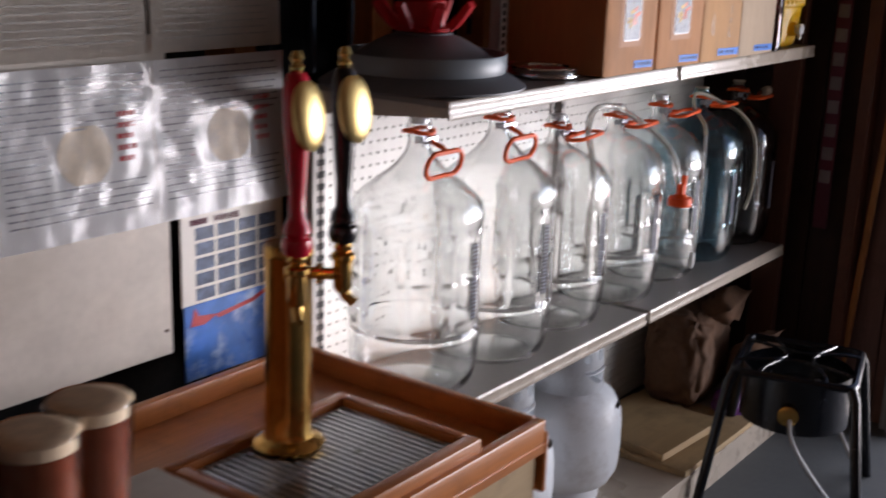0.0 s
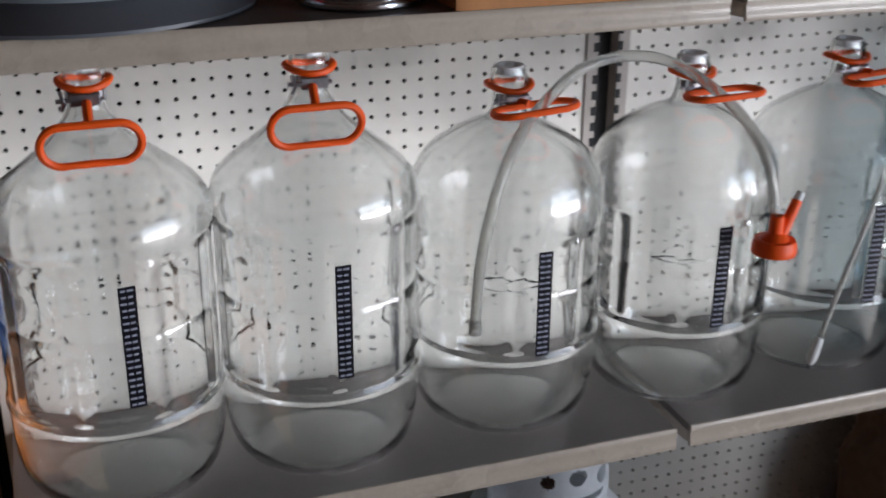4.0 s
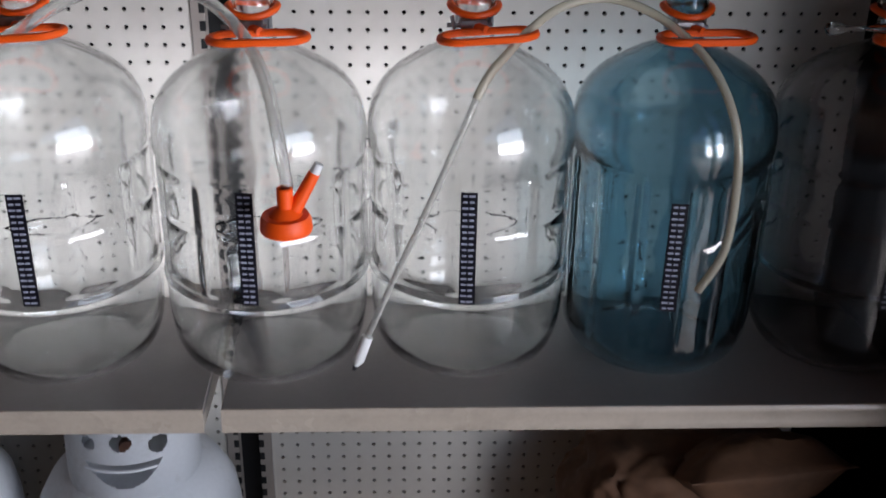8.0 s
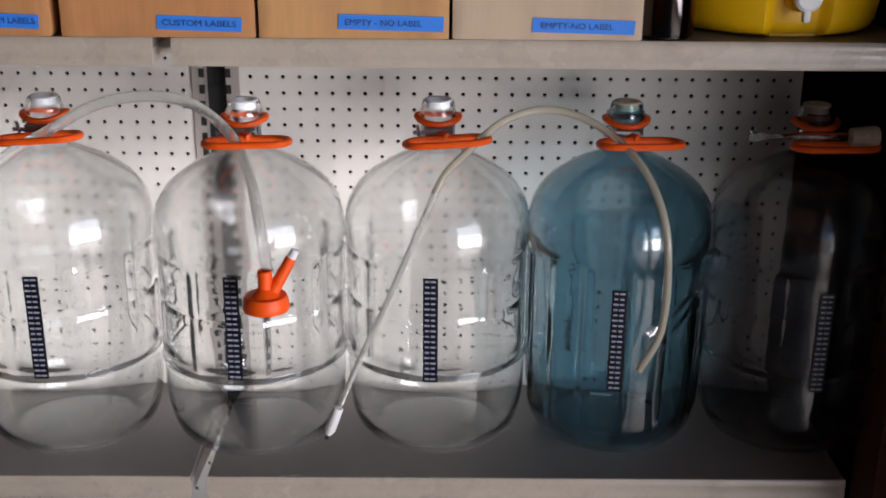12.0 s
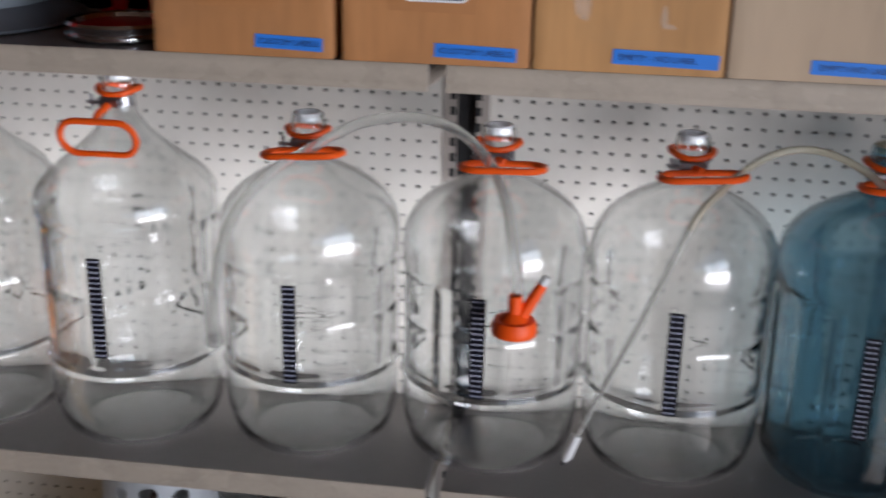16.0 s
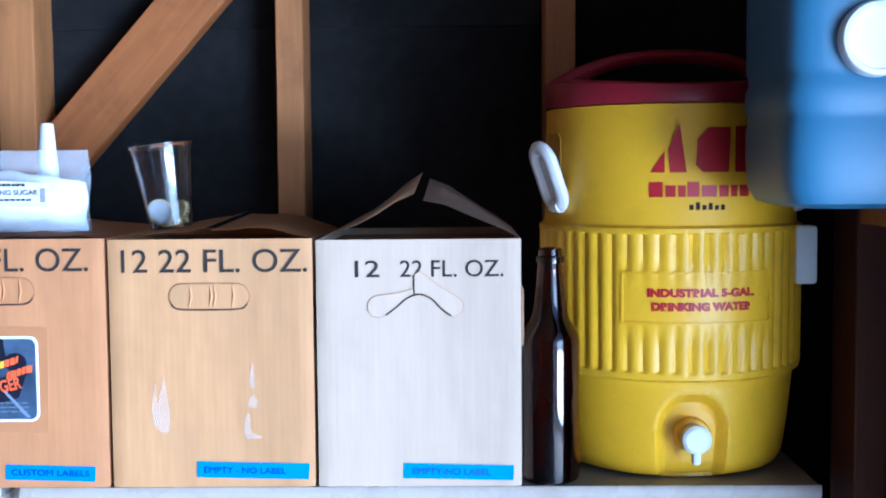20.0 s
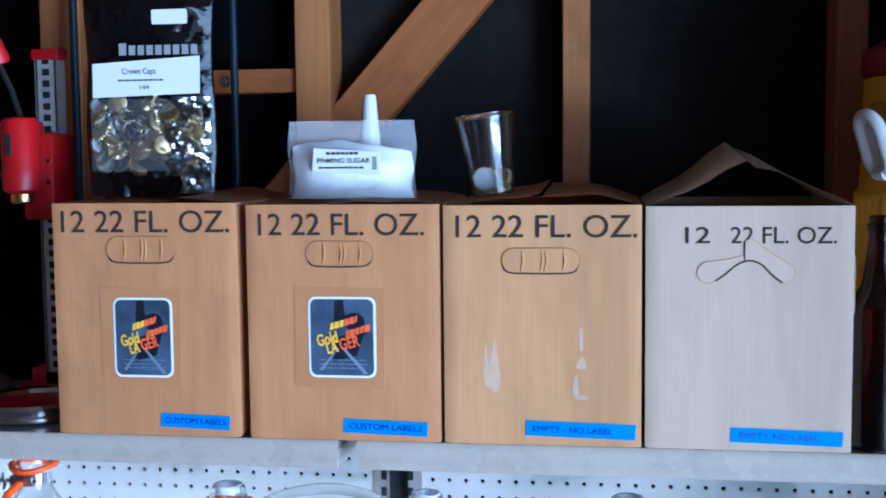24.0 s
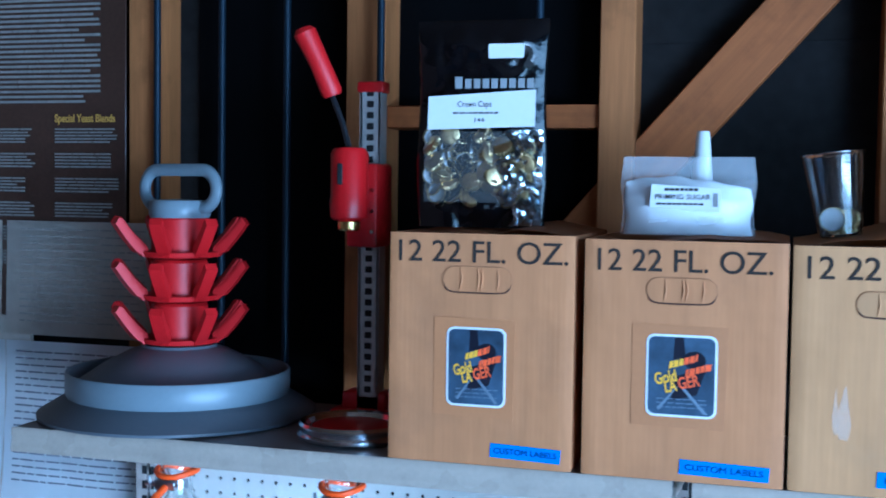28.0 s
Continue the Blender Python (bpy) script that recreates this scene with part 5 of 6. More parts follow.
box(bm, -0.009, 0.032, -0.003, 0.030, 0.488, 0.504, 0.003, 2)
part("column_cap", bm, "red_paint", capper)
bm = bmesh.new()
box(bm, -0.012, 0.036, -0.035, 0.034, 0.262, 0.384, 0.006, 2)
lathe(bm, [(0.0, 0.302), (0.022, 0.302), (0.0265, 0.306), (0.028, 0.330), (0.0265, 0.334), (0.0265, 0.397), (0.022, 0.404), (0.0, 0.406)], 36, None, 0.006, -0.068)
box(bm, -0.010, 0.022, -0.06, -0.03, 0.31, 0.40, 0.003, 1)
carriage = part("carriage", bm, "red_paint", capper)
for z in (0.285, 0.315, 0.345):
    bm = bmesh.new()
    lathe(bm, [(0.0, 0.002), (0.003, 0.002), (0.003, -0.002), (0.0, -0.002)], 12, None, 0, 0, Matrix.Translation((0.029, -0.036, z)) @ Matrix.Rotation(radians(90), 4, "X"))
    part("screw", bm, "chrome", carriage)
bm = bmesh.new()
box(bm, -0.002, 0.006, -0.0960, -0.0940, 0.352, 0.382, 0.001, 1)
part("mark", bm, "black", carriage)
bm = bmesh.new()
lathe(bm, [(0.0, 0.303), (0.014, 0.303), (0.0165, 0.300), (0.0165, 0.290), (0.014, 0.287), (0.0, 0.289)], 28, None, 0.006, -0.068)
part("bell", bm, "gold", capper, "gold crimping bell")
bm = bmesh.new()
tube(bm, [(0.002, -0.050, 0.392), (-0.010, -0.056, 0.44), (-0.028, -0.066, 0.492)], [0.0085, 0.008, 0.0075], 10, False, 0.5)
lever = part("lever", bm, "lever_steel", capper, "dark steel lever")
bm = bmesh.new()
tube(bm, [(-0.022, -0.063, 0.478), (-0.024, -0.064, 0.484), (-0.040, -0.072, 0.525), (-0.058, -0.082, 0.566), (-0.060, -0.083, 0.572)], [0.013, 0.0155, 0.0145, 0.0165, 0.011], 16)
part("grip", bm, "red", lever, "red plastic grip")


# bag of crown caps
def cap_mesh():
    bm = bmesh.new()

    def flute(q, r, z):
        return r + (0.0013 * math.cos(21 * q) if z < 0.004 else 0)

    lathe(bm, [(0.0150, 0.0), (0.0158, 0.0004), (0.0145, 0.0035), (0.0128, 0.0058), (0.0112, 0.0063), (0.0, 0.0063)], 63, flute)
    outer = len(bm.faces)
    lathe(bm, [(0.0, 0.0050), (0.0120, 0.0045), (0.0140, 0.003)], 21)
    me = bpy.data.meshes.new("crown_cap")
    bm.to_mesh(me)
    bm.free()
    me.shade_smooth()
    me.set_sharp_from_angle(angle=radians(26))
    me.materials.append(M["cap_metal"])
    me.materials.append(M["cap_grey"])
    for p in me.polygons:
        if p.index >= outer:
            p.material_index = 1
    return me


cap_me = cap_mesh()


def pillow(w, h, depth, nx=18, nz=24, crinkle=0.003, seed=1, z_lo=0.0, seal=0.03, bulge=lambda u, v: 1.0):
    """A flat-seamed bag standing on its base."""
    b = bmesh.new()
    noise_off = Vector((seed * 3.1, seed * 1.7, 0))
    sides = []
    for s in (-1, 1):
        rows = []
        for k in range(nz + 1):
            v = k / nz
            row = []
            for i in range(nx + 1):
                u = i / nx
                edge = (1 - abs(2 * u - 1) ** 3) * min(1.0, (1 - v) * h / seal if v > 1 - seal / h else 1.0) * bulge(u, v)
                n = noise.noise(Vector((u * 6, v * 8, s)) + noise_off) + 0.5 * noise.noise(Vector((u * 15, v * 18, s * 2)) + noise_off)
                y = s * (depth / 2 * max(edge, 0.02)) + crinkle * n * max(edge, 0.15)
                row.append(b.verts.new(((u - 0.5) * w * (1 - 0.02 * math.sin(v * 9 + seed)), y, z_lo + v * h)))
            rows.append(row)
        sides.append(rows)
    for rows in sides:
        for p, q in zip(rows, rows[1:]):
            for i in range(nx):
                b.faces.new((p[i], p[i + 1], q[i + 1], q[i]))
    f, k = sides
    for i in range(nx):
        b.faces.new((f[0][i], f[0][i + 1], k[0][i + 1], k[0][i]))
        b.faces.new((f[-1][i], f[-1][i + 1], k[-1][i + 1], k[-1][i]))
    for z in range(nz):
        b.faces.new((f[z][0], f[z + 1][0], k[z + 1][0], k[z][0]))
        b.faces.new((f[z][-1], f[z + 1][-1], k[z + 1][-1], k[z][-1]))
    return b


bag = thing("crown_cap_bag", (-0.283, -0.228, UP + 0.2985), "black foil bag of crown caps with a clear window", "bag", rz=0)
part("pouch", pillow(0.178, 0.278, 0.040, 44, 60, 0.0065, 2), "foil", bag, angle=70)
bm = bmesh.new()
g = [[bm.verts.new((-0.072 + 0.140 * i / 14, -0.0275 - 0.0022 * noise.noise(Vector((i * 0.9, k * 0.8, 3))) - 0.003 * math.sin(i / 14 * math.pi) + 0.26 * max(0.0, 0.010 * i - 0.102), 0.034 + 0.094 * k / 10)) for i in range(15)] for k in range(11)]
for p, q in zip(g, g[1:]):
    for i in range(14):
        bm.faces.new((p[i], p[i + 1], q[i + 1], q[i]))
bmesh.ops.solidify(bm, geom=bm.faces[:], thickness=0.0004)
win = part("window_film", bm, "silver_film", bag, "clear crinkled film window", 70)
win.visible_shadow = False
rnd = random.Random(11)
for k in range(72):
    x = -0.056 + 0.0172 * (k % 8) + rnd.uniform(-0.007, 0.007)
    z = 0.046 + 0.0094 * (k // 8) + rnd.uniform(-0.006, 0.006)
    if x > 0.066:
        continue
    shared("crown_cap", cap_me, bag, (x, -0.0130 - rnd.uniform(0, 0.010), z), (radians(rnd.choice((90, -90, -90, -90)) + rnd.uniform(-38, 38)), rnd.uniform(-0.6, 0.6), rnd.uniform(-0.5, 0.5)), (0.95, 0.95, 0.95))
bm = bmesh.new()
prism(bm, [(-0.067, 0.130), (0.079, 0.134), (0.080, 0.182), (-0.066, 0.174)], -0.0305, -0.0298)
lab = part("label", bm, "label_white", bag, "white paper label")
letters("lettering", "Crown Caps", 0.011, "ink", lab, -0.026, -0.0309, 0.160, 0.046)
bm = bmesh.new()
bars(bm, random.Random(2), -0.032, 0.030, -0.0305, [0.152], 0.0022, 0.0012, 0.003, 0.008)
part("small_print", bm, "ink", lab)
letters("lettering", "144", 0.008, "ink", lab, -0.004, -0.0309, 0.140, 0.013)
# crumpled bright strip added for the film's glints along one side
bm = bmesh.new()
g = []
for k in range(29):
    g.append([])
    for i in range(13):
        q = Vector((i * 0.36 + k * 0.10, k * 0.26, 5.0))
        fold = abs(noise.noise(q)) * 0.016 + abs(noise.noise(q * 2.3)) * 0.006
        lo = 0.036 + 0.018 * abs(math.sin(k * 0.33 + 0.6)) - (0.016 if 8 < k < 22 else 0)
        g[-1].append(bm.verts.new((lo + (0.0855 - lo) * i / 12, -0.0325 + 0.022 * (i / 12) ** 2.2 + fold - 0.004, 0.004 + 0.126 * k / 28)))
for p, q in zip(g, g[1:]):
    for i in range(12):
        bm.faces.new((p[i], p[i + 1], q[i + 1], q[i]))
bmesh.ops.solidify(bm, geom=bm.faces[:], thickness=0.0004)
part("silver_lining", bm, "glint_foil", bag, "crumpled bright strip added for the glints on the film", 35)
x = -0.030
for k in range(9):
    w = 0.0108 if k else 0.0125
    t2 = 0.2000 if k == 0 else 0.1970
    bm = bmesh.new()
    prism(bm, [(x, 0.1845), (x + w * 0.8, 0.1845), (x + w * 0.8, t2), (x, t2)], -0.0285, -0.0278)
    part("brand_bar", bm, "cap_grey", bag)
    x += w + 0.0012
bm = bmesh.new()
prism(bm, rounded(0.014, 0.062, 0.224, 0.243, 0.002, 2), -0.0240, -0.0233)
part("price_sticker", bm, "label_white", bag, "white price sticker")

# bag of sugar, nozzle and cup
sug = thing("sugar_bag", (-0.007, -0.247, UP + 0.2945), "clear plastic bag of white priming sugar", "bag")
bm = bmesh.new()
join(bm, pillow(0.158, 0.066, 0.056, 24, 16, 0.003, 5, 0.001, 0.02, lambda u, v: 0.55 + 0.45 * math.sin(math.pi * min(1, 0.18 + v * 0.8))))
for v in bm.verts:
    v.co.z *= 0.94 + 0.16 * math.sin(math.pi * (v.co.x / 0.17 + 0.62)) + 0.10 * noise.noise(Vector((v.co.x * 28, v.co.y * 20, 2)))
part("sugar", bm, "sugar", sug, angle=80)
bm = bmesh.new()
join(bm, pillow(0.166, 0.100, 0.060, 20, 16, 0.003, 5, 0.0, 0.035, lambda u, v: 0.58 + 0.42 * math.sin(math.pi * min(1, 0.18 + v * 0.62)) if v < 0.7 else 0.3))
film = part("film", bm, "film", sug, "clear plastic film", 80)
film.visible_shadow = False
bm = bmesh.new()
prism(bm, [(-0.044, 0.036), (0.042, 0.031), (0.044, 0.060), (-0.042, 0.065)], -0.0322, -0.0314)
lab = part("label", bm, "label_white", sug, "white printed label")
letters("lettering", "PRIMING SUGAR", 0.0085, "ink", lab, -0.038, -0.0326, 0.0465, 0.068, 0.0001)
bm = bmesh.new()
rnd = random.Random(6)
bars(bm, rnd, -0.026, 0.016, -0.0322, [0.0585], 0.0035, 0.001, 0.004, 0.006)
bars(bm, rnd, -0.036, 0.026, -0.0322, [0.0405], 0.0025, 0.0012, 0.003, 0.007)
for k in range(7):
    box(bm, 0.033, 0.039, -0.0325, -0.0322, 0.038 + k * 0.0024, 0.0395 + k * 0.0024)
part("small_print", bm, "ink", lab)

noz = thing("bottle_filler_nozzle", (0.007, -0.197, UP + 0.2995), "white plastic nozzle with a clear bulb base", "nozzle")
bm = bmesh.new()
lathe(bm, [(0.0, 0.05), (0.013, 0.05), (0.0135, 0.07), (0.0120, 0.085), (0.0085, 0.128), (0.0070, 0.130), (0.0, 0.130)], 28)
part("nozzle", bm, "white_plastic", noz)
bm = bmesh.new()
lathe(bm, [(0.0, 0.0), (0.030, 0.0), (0.036, 0.004), (0.036, 0.025), (0.028, 0.042), (0.014, 0.052), (0.0, 0.053)], 32)
part("bulb", bm, "white_plastic", noz)

cup = thing("plastic_cup", (0.178, -0.257, UP + 0.297), "clear plastic cup leaning, with crown caps inside", "cup")
cup.matrix_basis = pose(0.178, -0.257, UP + 0.299, 0, -7, 0)
bm = bmesh.new()
prof = [(0.0, 0.001), (0.024, 0.0), (0.0255, 0.002), (0.0365, 0.098), (0.0385, 0.100), (0.0385, 0.102), (0.0358, 0.101), (0.0247, 0.003), (0.0, 0.0022)]
lathe(bm, prof, 48)
cw = part("cup_wall", bm, "clear_plastic", cup)
cw.visible_shadow = False
for x, y, z, rx, ry in ((-0.008, -0.014, 0.022, -72, 10), (0.010, 0.004, 0.020, 60, -30), (0.004, 0.006, 0.008, 15, 0)):
    shared("crown_cap", cap_me, cup, (x, y, z), (radians(rx), radians(ry), 0))


# ---- under the shelf ----
def propane_tank(x, y, rz, label):
    ob = thing("propane_tank", (x, y, DECK + 0.001), label, "gas cylinder", "propane cylinders", rz=rz)
    bm = bmesh.new()
    lathe(bm, [(0.0, 0.030), (0.10, 0.034), (0.130, 0.052), (0.148, 0.085), (0.152, 0.12), (0.1535, 0.165), (0.1525, 0.17), (0.152, 0.215), (0.147, 0.252), (0.128, 0.287), (0.098, 0.307), (0.05, 0.318), (0.0, 0.320)], 64)
    part("tank_body", bm, "tank", ob)
    bm = bmesh.new()
    lathe(bm, [(0.100, 0.0), (0.104, 0.0), (0.106, 0.045), (0.102, 0.045)], 48)
    part("foot_ring", bm, "tank", ob)
    # collar with cut openings
    bm = bmesh.new()
    n, rows = 264, 48
    z0, z1, R = 0.297, 0.445, 0.097

    def cut(a, z):
        for c, hw, zc, hz, v in ((0.0, 0.62, 0.372, 0.020, 1), (-0.52, 0.12, 0.402, 0.011, 0), (0.0, 0.17, 0.406, 0.013, 0), (0.56, 0.16, 0.395, 0.014, 0), (2.3, 0.30, 0.385, 0.030, 0), (-2.3, 0.30, 0.385, 0.030, 0)):
            u = (a - c) / hw
            if v:
                lo = zc - hz * 2.1 * (1 - u * u) if abs(u) < 1 else 9
                if abs(u) < 1 and lo < z < zc:
                    return True
            elif u * u + ((z - zc) / hz) ** 2 < 1:
                return True
        return False

    def drop(a):
        return 0.0 if abs(a) < 2.7 else 0.045

    grid = [[bm.verts.new(((R - 0.008 * (k / rows) ** 2) * math.sin(q), -(R - 0.008 * (k / rows) ** 2) * math.cos(q), z0 + (z1 - drop(q) - z0) * k / rows)) for q in [2 * math.pi * i / n - math.pi for i in range(n)]] for k in range(rows + 1)]
    for k in range(rows):
        for i in range(n):
            j = (i + 1) % n
            q = 2 * math.pi * (i + 0.5) / n - math.pi
            if not cut(q, z0 + (z1 - drop(q) - z0) * (k + 0.5) / rows):
                bm.faces.new((grid[k][i], grid[k][j], grid[k + 1][j], grid[k + 1][i]))
    bmesh.ops.solidify(bm, geom=bm.faces[:], thickness=0.004)
    part("collar", bm, "tank", ob, "white pierced steel collar")
    bm = bmesh.new()
    tube(bm, [(0.0945 * math.sin(q / 20), -0.0945 * math.cos(q / 20), 0.3605) for q in range(-12, 11)], 0.0046, 8, False, 0.5)
    part("collar_bar", bm, "tank", ob, "rolled edge across the opening")
    bm = bmesh.new()
    lathe(bm, [(0.0, 0.316), (0.022, 0.318), (0.022, 0.340), (0.014, 0.345), (0.014, 0.375), (0.020, 0.378), (0.020, 0.395), (0.0, 0.397)], 24)
    tube(bm, [(0, 0, 0.362), (0, -0.045, 0.362)], 0.013, 14)
    part("valve", bm, "tank_in", ob, "dark tarnished valve")
    bm = bmesh.new()
    rnd = random.Random(9)
    for k in range(6):
        q = 0.15 + k * 0.060
        mt = Matrix.Rotation(q, 4, "Z") @ Matrix.Translation((0, -0.139, 0.268)) @ Matrix.Rotation(radians(-52), 4, "X")
        box(bm, -0.003, 0.003, -0.0008, 0.0005, -0.008, 0.008 * rnd.uniform(0.5, 1), 0, 1, mt)
        if k % 2:
            box(bm, -0.0065, 0.0, -0.0008, 0.0005, 0.0, 0.003, 0, 1, mt)
    part("pen_marks", bm, "ink", ob, "black marker scrawl")
    return ob


propane_tank(-0.483, -0.165, 10, "pale grey propane cylinder with pierced white collar")
propane_tank(-0.145, -0.165, 4, "pale grey propane cylinder with pierced white collar")

for x0, x1, y0, y1, z0, z1, rz, mat, lab in ((0.14, 0.62, -0.40, -0.02, DECK + 0.001, DECK + 0.020, 0, "ply", "dusty plywood board lying on the base deck"), (0.16, 0.50, -0.335, -0.03, DECK + 0.0215, DECK + 0.046, -4, "ply", "pale birch plywood board lying on another board")):
    ob = thing("plywood_board", ((x0 + x1) / 2, (y0 + y1) / 2, z0), lab, "board", "stacked boards", rz=rz)
    bm = bmesh.new()
    box(bm, (x0 - x1) / 2, (x1 - x0) / 2, (y0 - y1) / 2, (y1 - y0) / 2, 0, z1 - z0, 0.0015, 1)
    part("panel", bm, mat, ob)


def sack(name, x, y, z, sx, sy, sz, mat, label, seed, rz=0):
    ob = thing(name, (x, y, z), label, "sack", rz=rz)
    bm = bmesh.new()
    bmesh.ops.create_icosphere(bm, subdivisions=5, radius=1.0)
    for v in bm.verts:
        c = v.co.copy()
        q = Vector([math.copysign(abs(t) ** 0.62, t) for t in c])
        n = noise.noise(c * 1.6 + Vector((seed, 0, 0))) * 0.10 + noise.noise(c * 4.5 + Vector((0, seed, 0))) * 0.05 + abs(noise.noise(c * 7 + Vector((0, 0, seed)))) * 0.09 - abs(noise.noise(c * 3.1 + Vector((seed, seed, 0)))) * 0.10
        q *= 1 + n
        v.co = Vector((q.x * sx, q.y * sy, max(0.0, sz + q.z * sz)))
    part("body", bm, mat, ob, angle=70)
    return ob


s1 = sack("grain_sack", 0.700, -0.125, DECK + 0.001, 0.190, 0.110, 0.160, "sack", "crumpled brown paper grain sack under the shelf", 2, 8)
bm = bmesh.new()
join(bm, pillow(0.26, 0.10, 0.10, 20, 14, 0.014, 7), Matrix.Translation((0.08, -0.05, 0.285)) @ Matrix.Rotation(radians(62), 4, "X"))
part("folded_top", bm, "sack", s1, "folded paper top", 60)
s2 = sack("paper_sack", 0.800, -0.315, DECK + 0.001, 0.115, 0.060, 0.105, "sack", "small brown paper sack with a torn open top", 11, -6)
bm = bmesh.new()
join(bm, pillow(0.19, 0.075, 0.045, 20, 12, 0.010, 13), Matrix.Translation((0.0, 0.01, 0.190)) @ Matrix.Rotation(radians(50), 4, "X"))
part("torn_top", bm, "sack", s2, "paler torn paper edge", 60)
sack("purple_bag", 0.662, -0.305, DECK + 0.001, 0.070, 0.050, 0.038, "purple", "purple plastic bag lying under the shelf", 4)

# gas burner
bx, by = 0.455, -0.572
burner = thing("gas_burner", (bx, by, FLOOR + 0.001), "black cast iron gas burner stand on four legs", "burner", rz=14)
TOP = 0.400
bm = bmesh.new()
s = 0.160
pts = rounded(-s, s, -s, s, 0.03, 5)
tube(bm, [(x, y, TOP) for x, y in pts], 0.0115, 8, True)
part("top_frame", bm, "iron", burner)
for k in range(4):
    bm = bmesh.new()
    q = Matrix.Rotation(math.pi / 2 * k, 4, "Z")
    tube(bm, spline([(0.163, 0.088, TOP + 0.006), (0.135, 0.082, TOP + 0.012), (0.085, 0.062, TOP + 0.014), (0.050, 0.040, TOP + 0.014), (0.036, 0.0, TOP + 0.014), (0.050, -0.040, TOP + 0.014), (0.085, -0.062, TOP + 0.014), (0.135, -0.082, TOP + 0.012), (0.163, -0.088, TOP + 0.006)], 6), 0.0052, 8, False, 1.0, q)
    part("pan_support", bm, "iron", burner, "curved iron pan support")
for k in range(4):
    bm = bmesh.new()
    sx, sy = ((1, 1), (-1, 1), (-1, -1), (1, -1))[k]
    tube(bm, [(sx * s * 0.96, sy * s * 0.96, TOP - 0.002), (sx * (s + 0.006), sy * (s + 0.006), TOP - 0.03), (sx * (s + 0.055), sy * (s + 0.055), 0.0)], 0.0145, 10)
    part("leg", bm, "iron", burner)
bm = bmesh.new()
lathe(bm, [(0.146, TOP - 0.012), (0.150, TOP - 0.012), (0.150, TOP - 0.165), (0.146, TOP - 0.165)], 56)
part("wind_guard", bm, "iron", burner, "black sheet steel wind guard")
bm = bmesh.new()
lathe(bm, [(0.0, TOP - 0.09), (0.05, TOP - 0.09), (0.055, TOP - 0.07), (0.05, TOP - 0.055), (0.0, TOP - 0.05)], 32)
part("burner_head", bm, "iron", burner)
bm = bmesh.new()
tube(bm, [(-0.06, 0.0, TOP - 0.11), (-0.165, 0.0, TOP - 0.105)], [0.012, 0.016], 16)
lathe(bm, [(0.0, 0.0), (0.026, 0.0), (0.028, 0.006), (0.0, 0.010)], 24, None, 0, 0, Matrix.Translation((-0.160, 0.0, TOP - 0.105)) @ Matrix.Rotation(radians(-90), 4, "Y"))
part("air_valve", bm, "brass", burner, "tarnished brass air valve")
gas = thing("gas_hose", (bx - 0.172, by - 0.042, FLOOR + 0.001), "grey rubber gas hose looping to the floor from a burner", "hose")
bm = bmesh.new()
tube(bm, spline([(0.02, 0.0, 0.292), (-0.02, -0.03, 0.235), (0.04, -0.09, 0.11), (0.14, -0.13, 0.012), (0.27, -0.14, 0.008), (0.36, -0.09, 0.06), (0.385, 0.0, 0.19), (0.34, 0.04, 0.28), (0.30, 0.02, 0.31)], 6), 0.0058, 8)
part("hose_wall", bm, "hose_grey", gas)

# ---- bar beside the shelving ----
BX0, BX1, BY0, BY1, BZ = -2.02, -0.982, -0.610, -0.010, 0.060
bar = thing("bar_cabinet", (BX0, BY0, FLOOR + 0.001), "varnished wooden bar cabinet with a raised rim", "bar")
w, dpt, zt = BX1 - BX0, BY1 - BY0, BZ - FLOOR
bm = bmesh.new()
box(bm, 0.01, w - 0.012, 0.012, dpt, 0.0, zt - 0.02)
part("body", bm, "ply", bar, "plain plywood cabinet body")
bm = bmesh.new()
box(bm, 0.0, w, 0.0, dpt, zt - 0.02, zt, 0.002, 1)
part("top", bm, "oak_x", bar, "varnished oak top")
rim = 0.046
for nm, a, mt in (("rim_front", (0.0, w, 0.0, 0.022, zt, zt + rim), "oak_x"), ("rim_back", (0.0, w, dpt - 0.022, dpt, zt, zt + rim), "oak_x"), ("rim_side", (w - 0.022, w, 0.0225, dpt - 0.0225, zt, zt + rim), "oak_y"), ("rim_side", (0.0, 0.022, 0.0225, dpt - 0.0225, zt, zt + rim), "oak_y")):
    bm = bmesh.new()
    box(bm, *a, 0.005, 2)
    part(nm, bm, mt, bar)
bm = bmesh.new()
box(bm, w + 0.0005, w + 0.012, 0.0, dpt - 0.03, zt - 0.10, zt + 0.02, 0.003, 1)
part("corner_trim", bm, "oak_y", bar)

tray = thing("drip_tray", (-1.365, -0.435, BZ + 0.040), "wooden framed drip tray with a slotted steel grate", "drip tray")
bm = bmesh.new()
box(bm, -0.213, 0.193, -0.163, 0.148, -0.039, -0.0005, 0.002, 1)
part("plinth", bm, "oak_x", tray, "low wooden plinth under the tray")
for nm, a, mt in (("frame_side", (-0.215, 0.195, -0.165, -0.135, 0.0, 0.032), "oak_x"), ("frame_side", (-0.215, 0.195, 0.125, 0.150, 0.0, 0.032), "oak_x"), ("frame_end", (-0.215, -0.190, -0.1345, 0.1245, 0.0, 0.032), "oak_y"), ("frame_end", (0.170, 0.195, -0.1345, 0.1245, 0.0, 0.032), "oak_y")):
    bm = bmesh.new()
    box(bm, *a, 0.005, 2)
    part(nm, bm, mt, tray)
bm = bmesh.new()
box(bm, -0.189, 0.169, -0.134, 0.124, 0.0, 0.010)
part("pan", bm, "black", tray)
n = 24
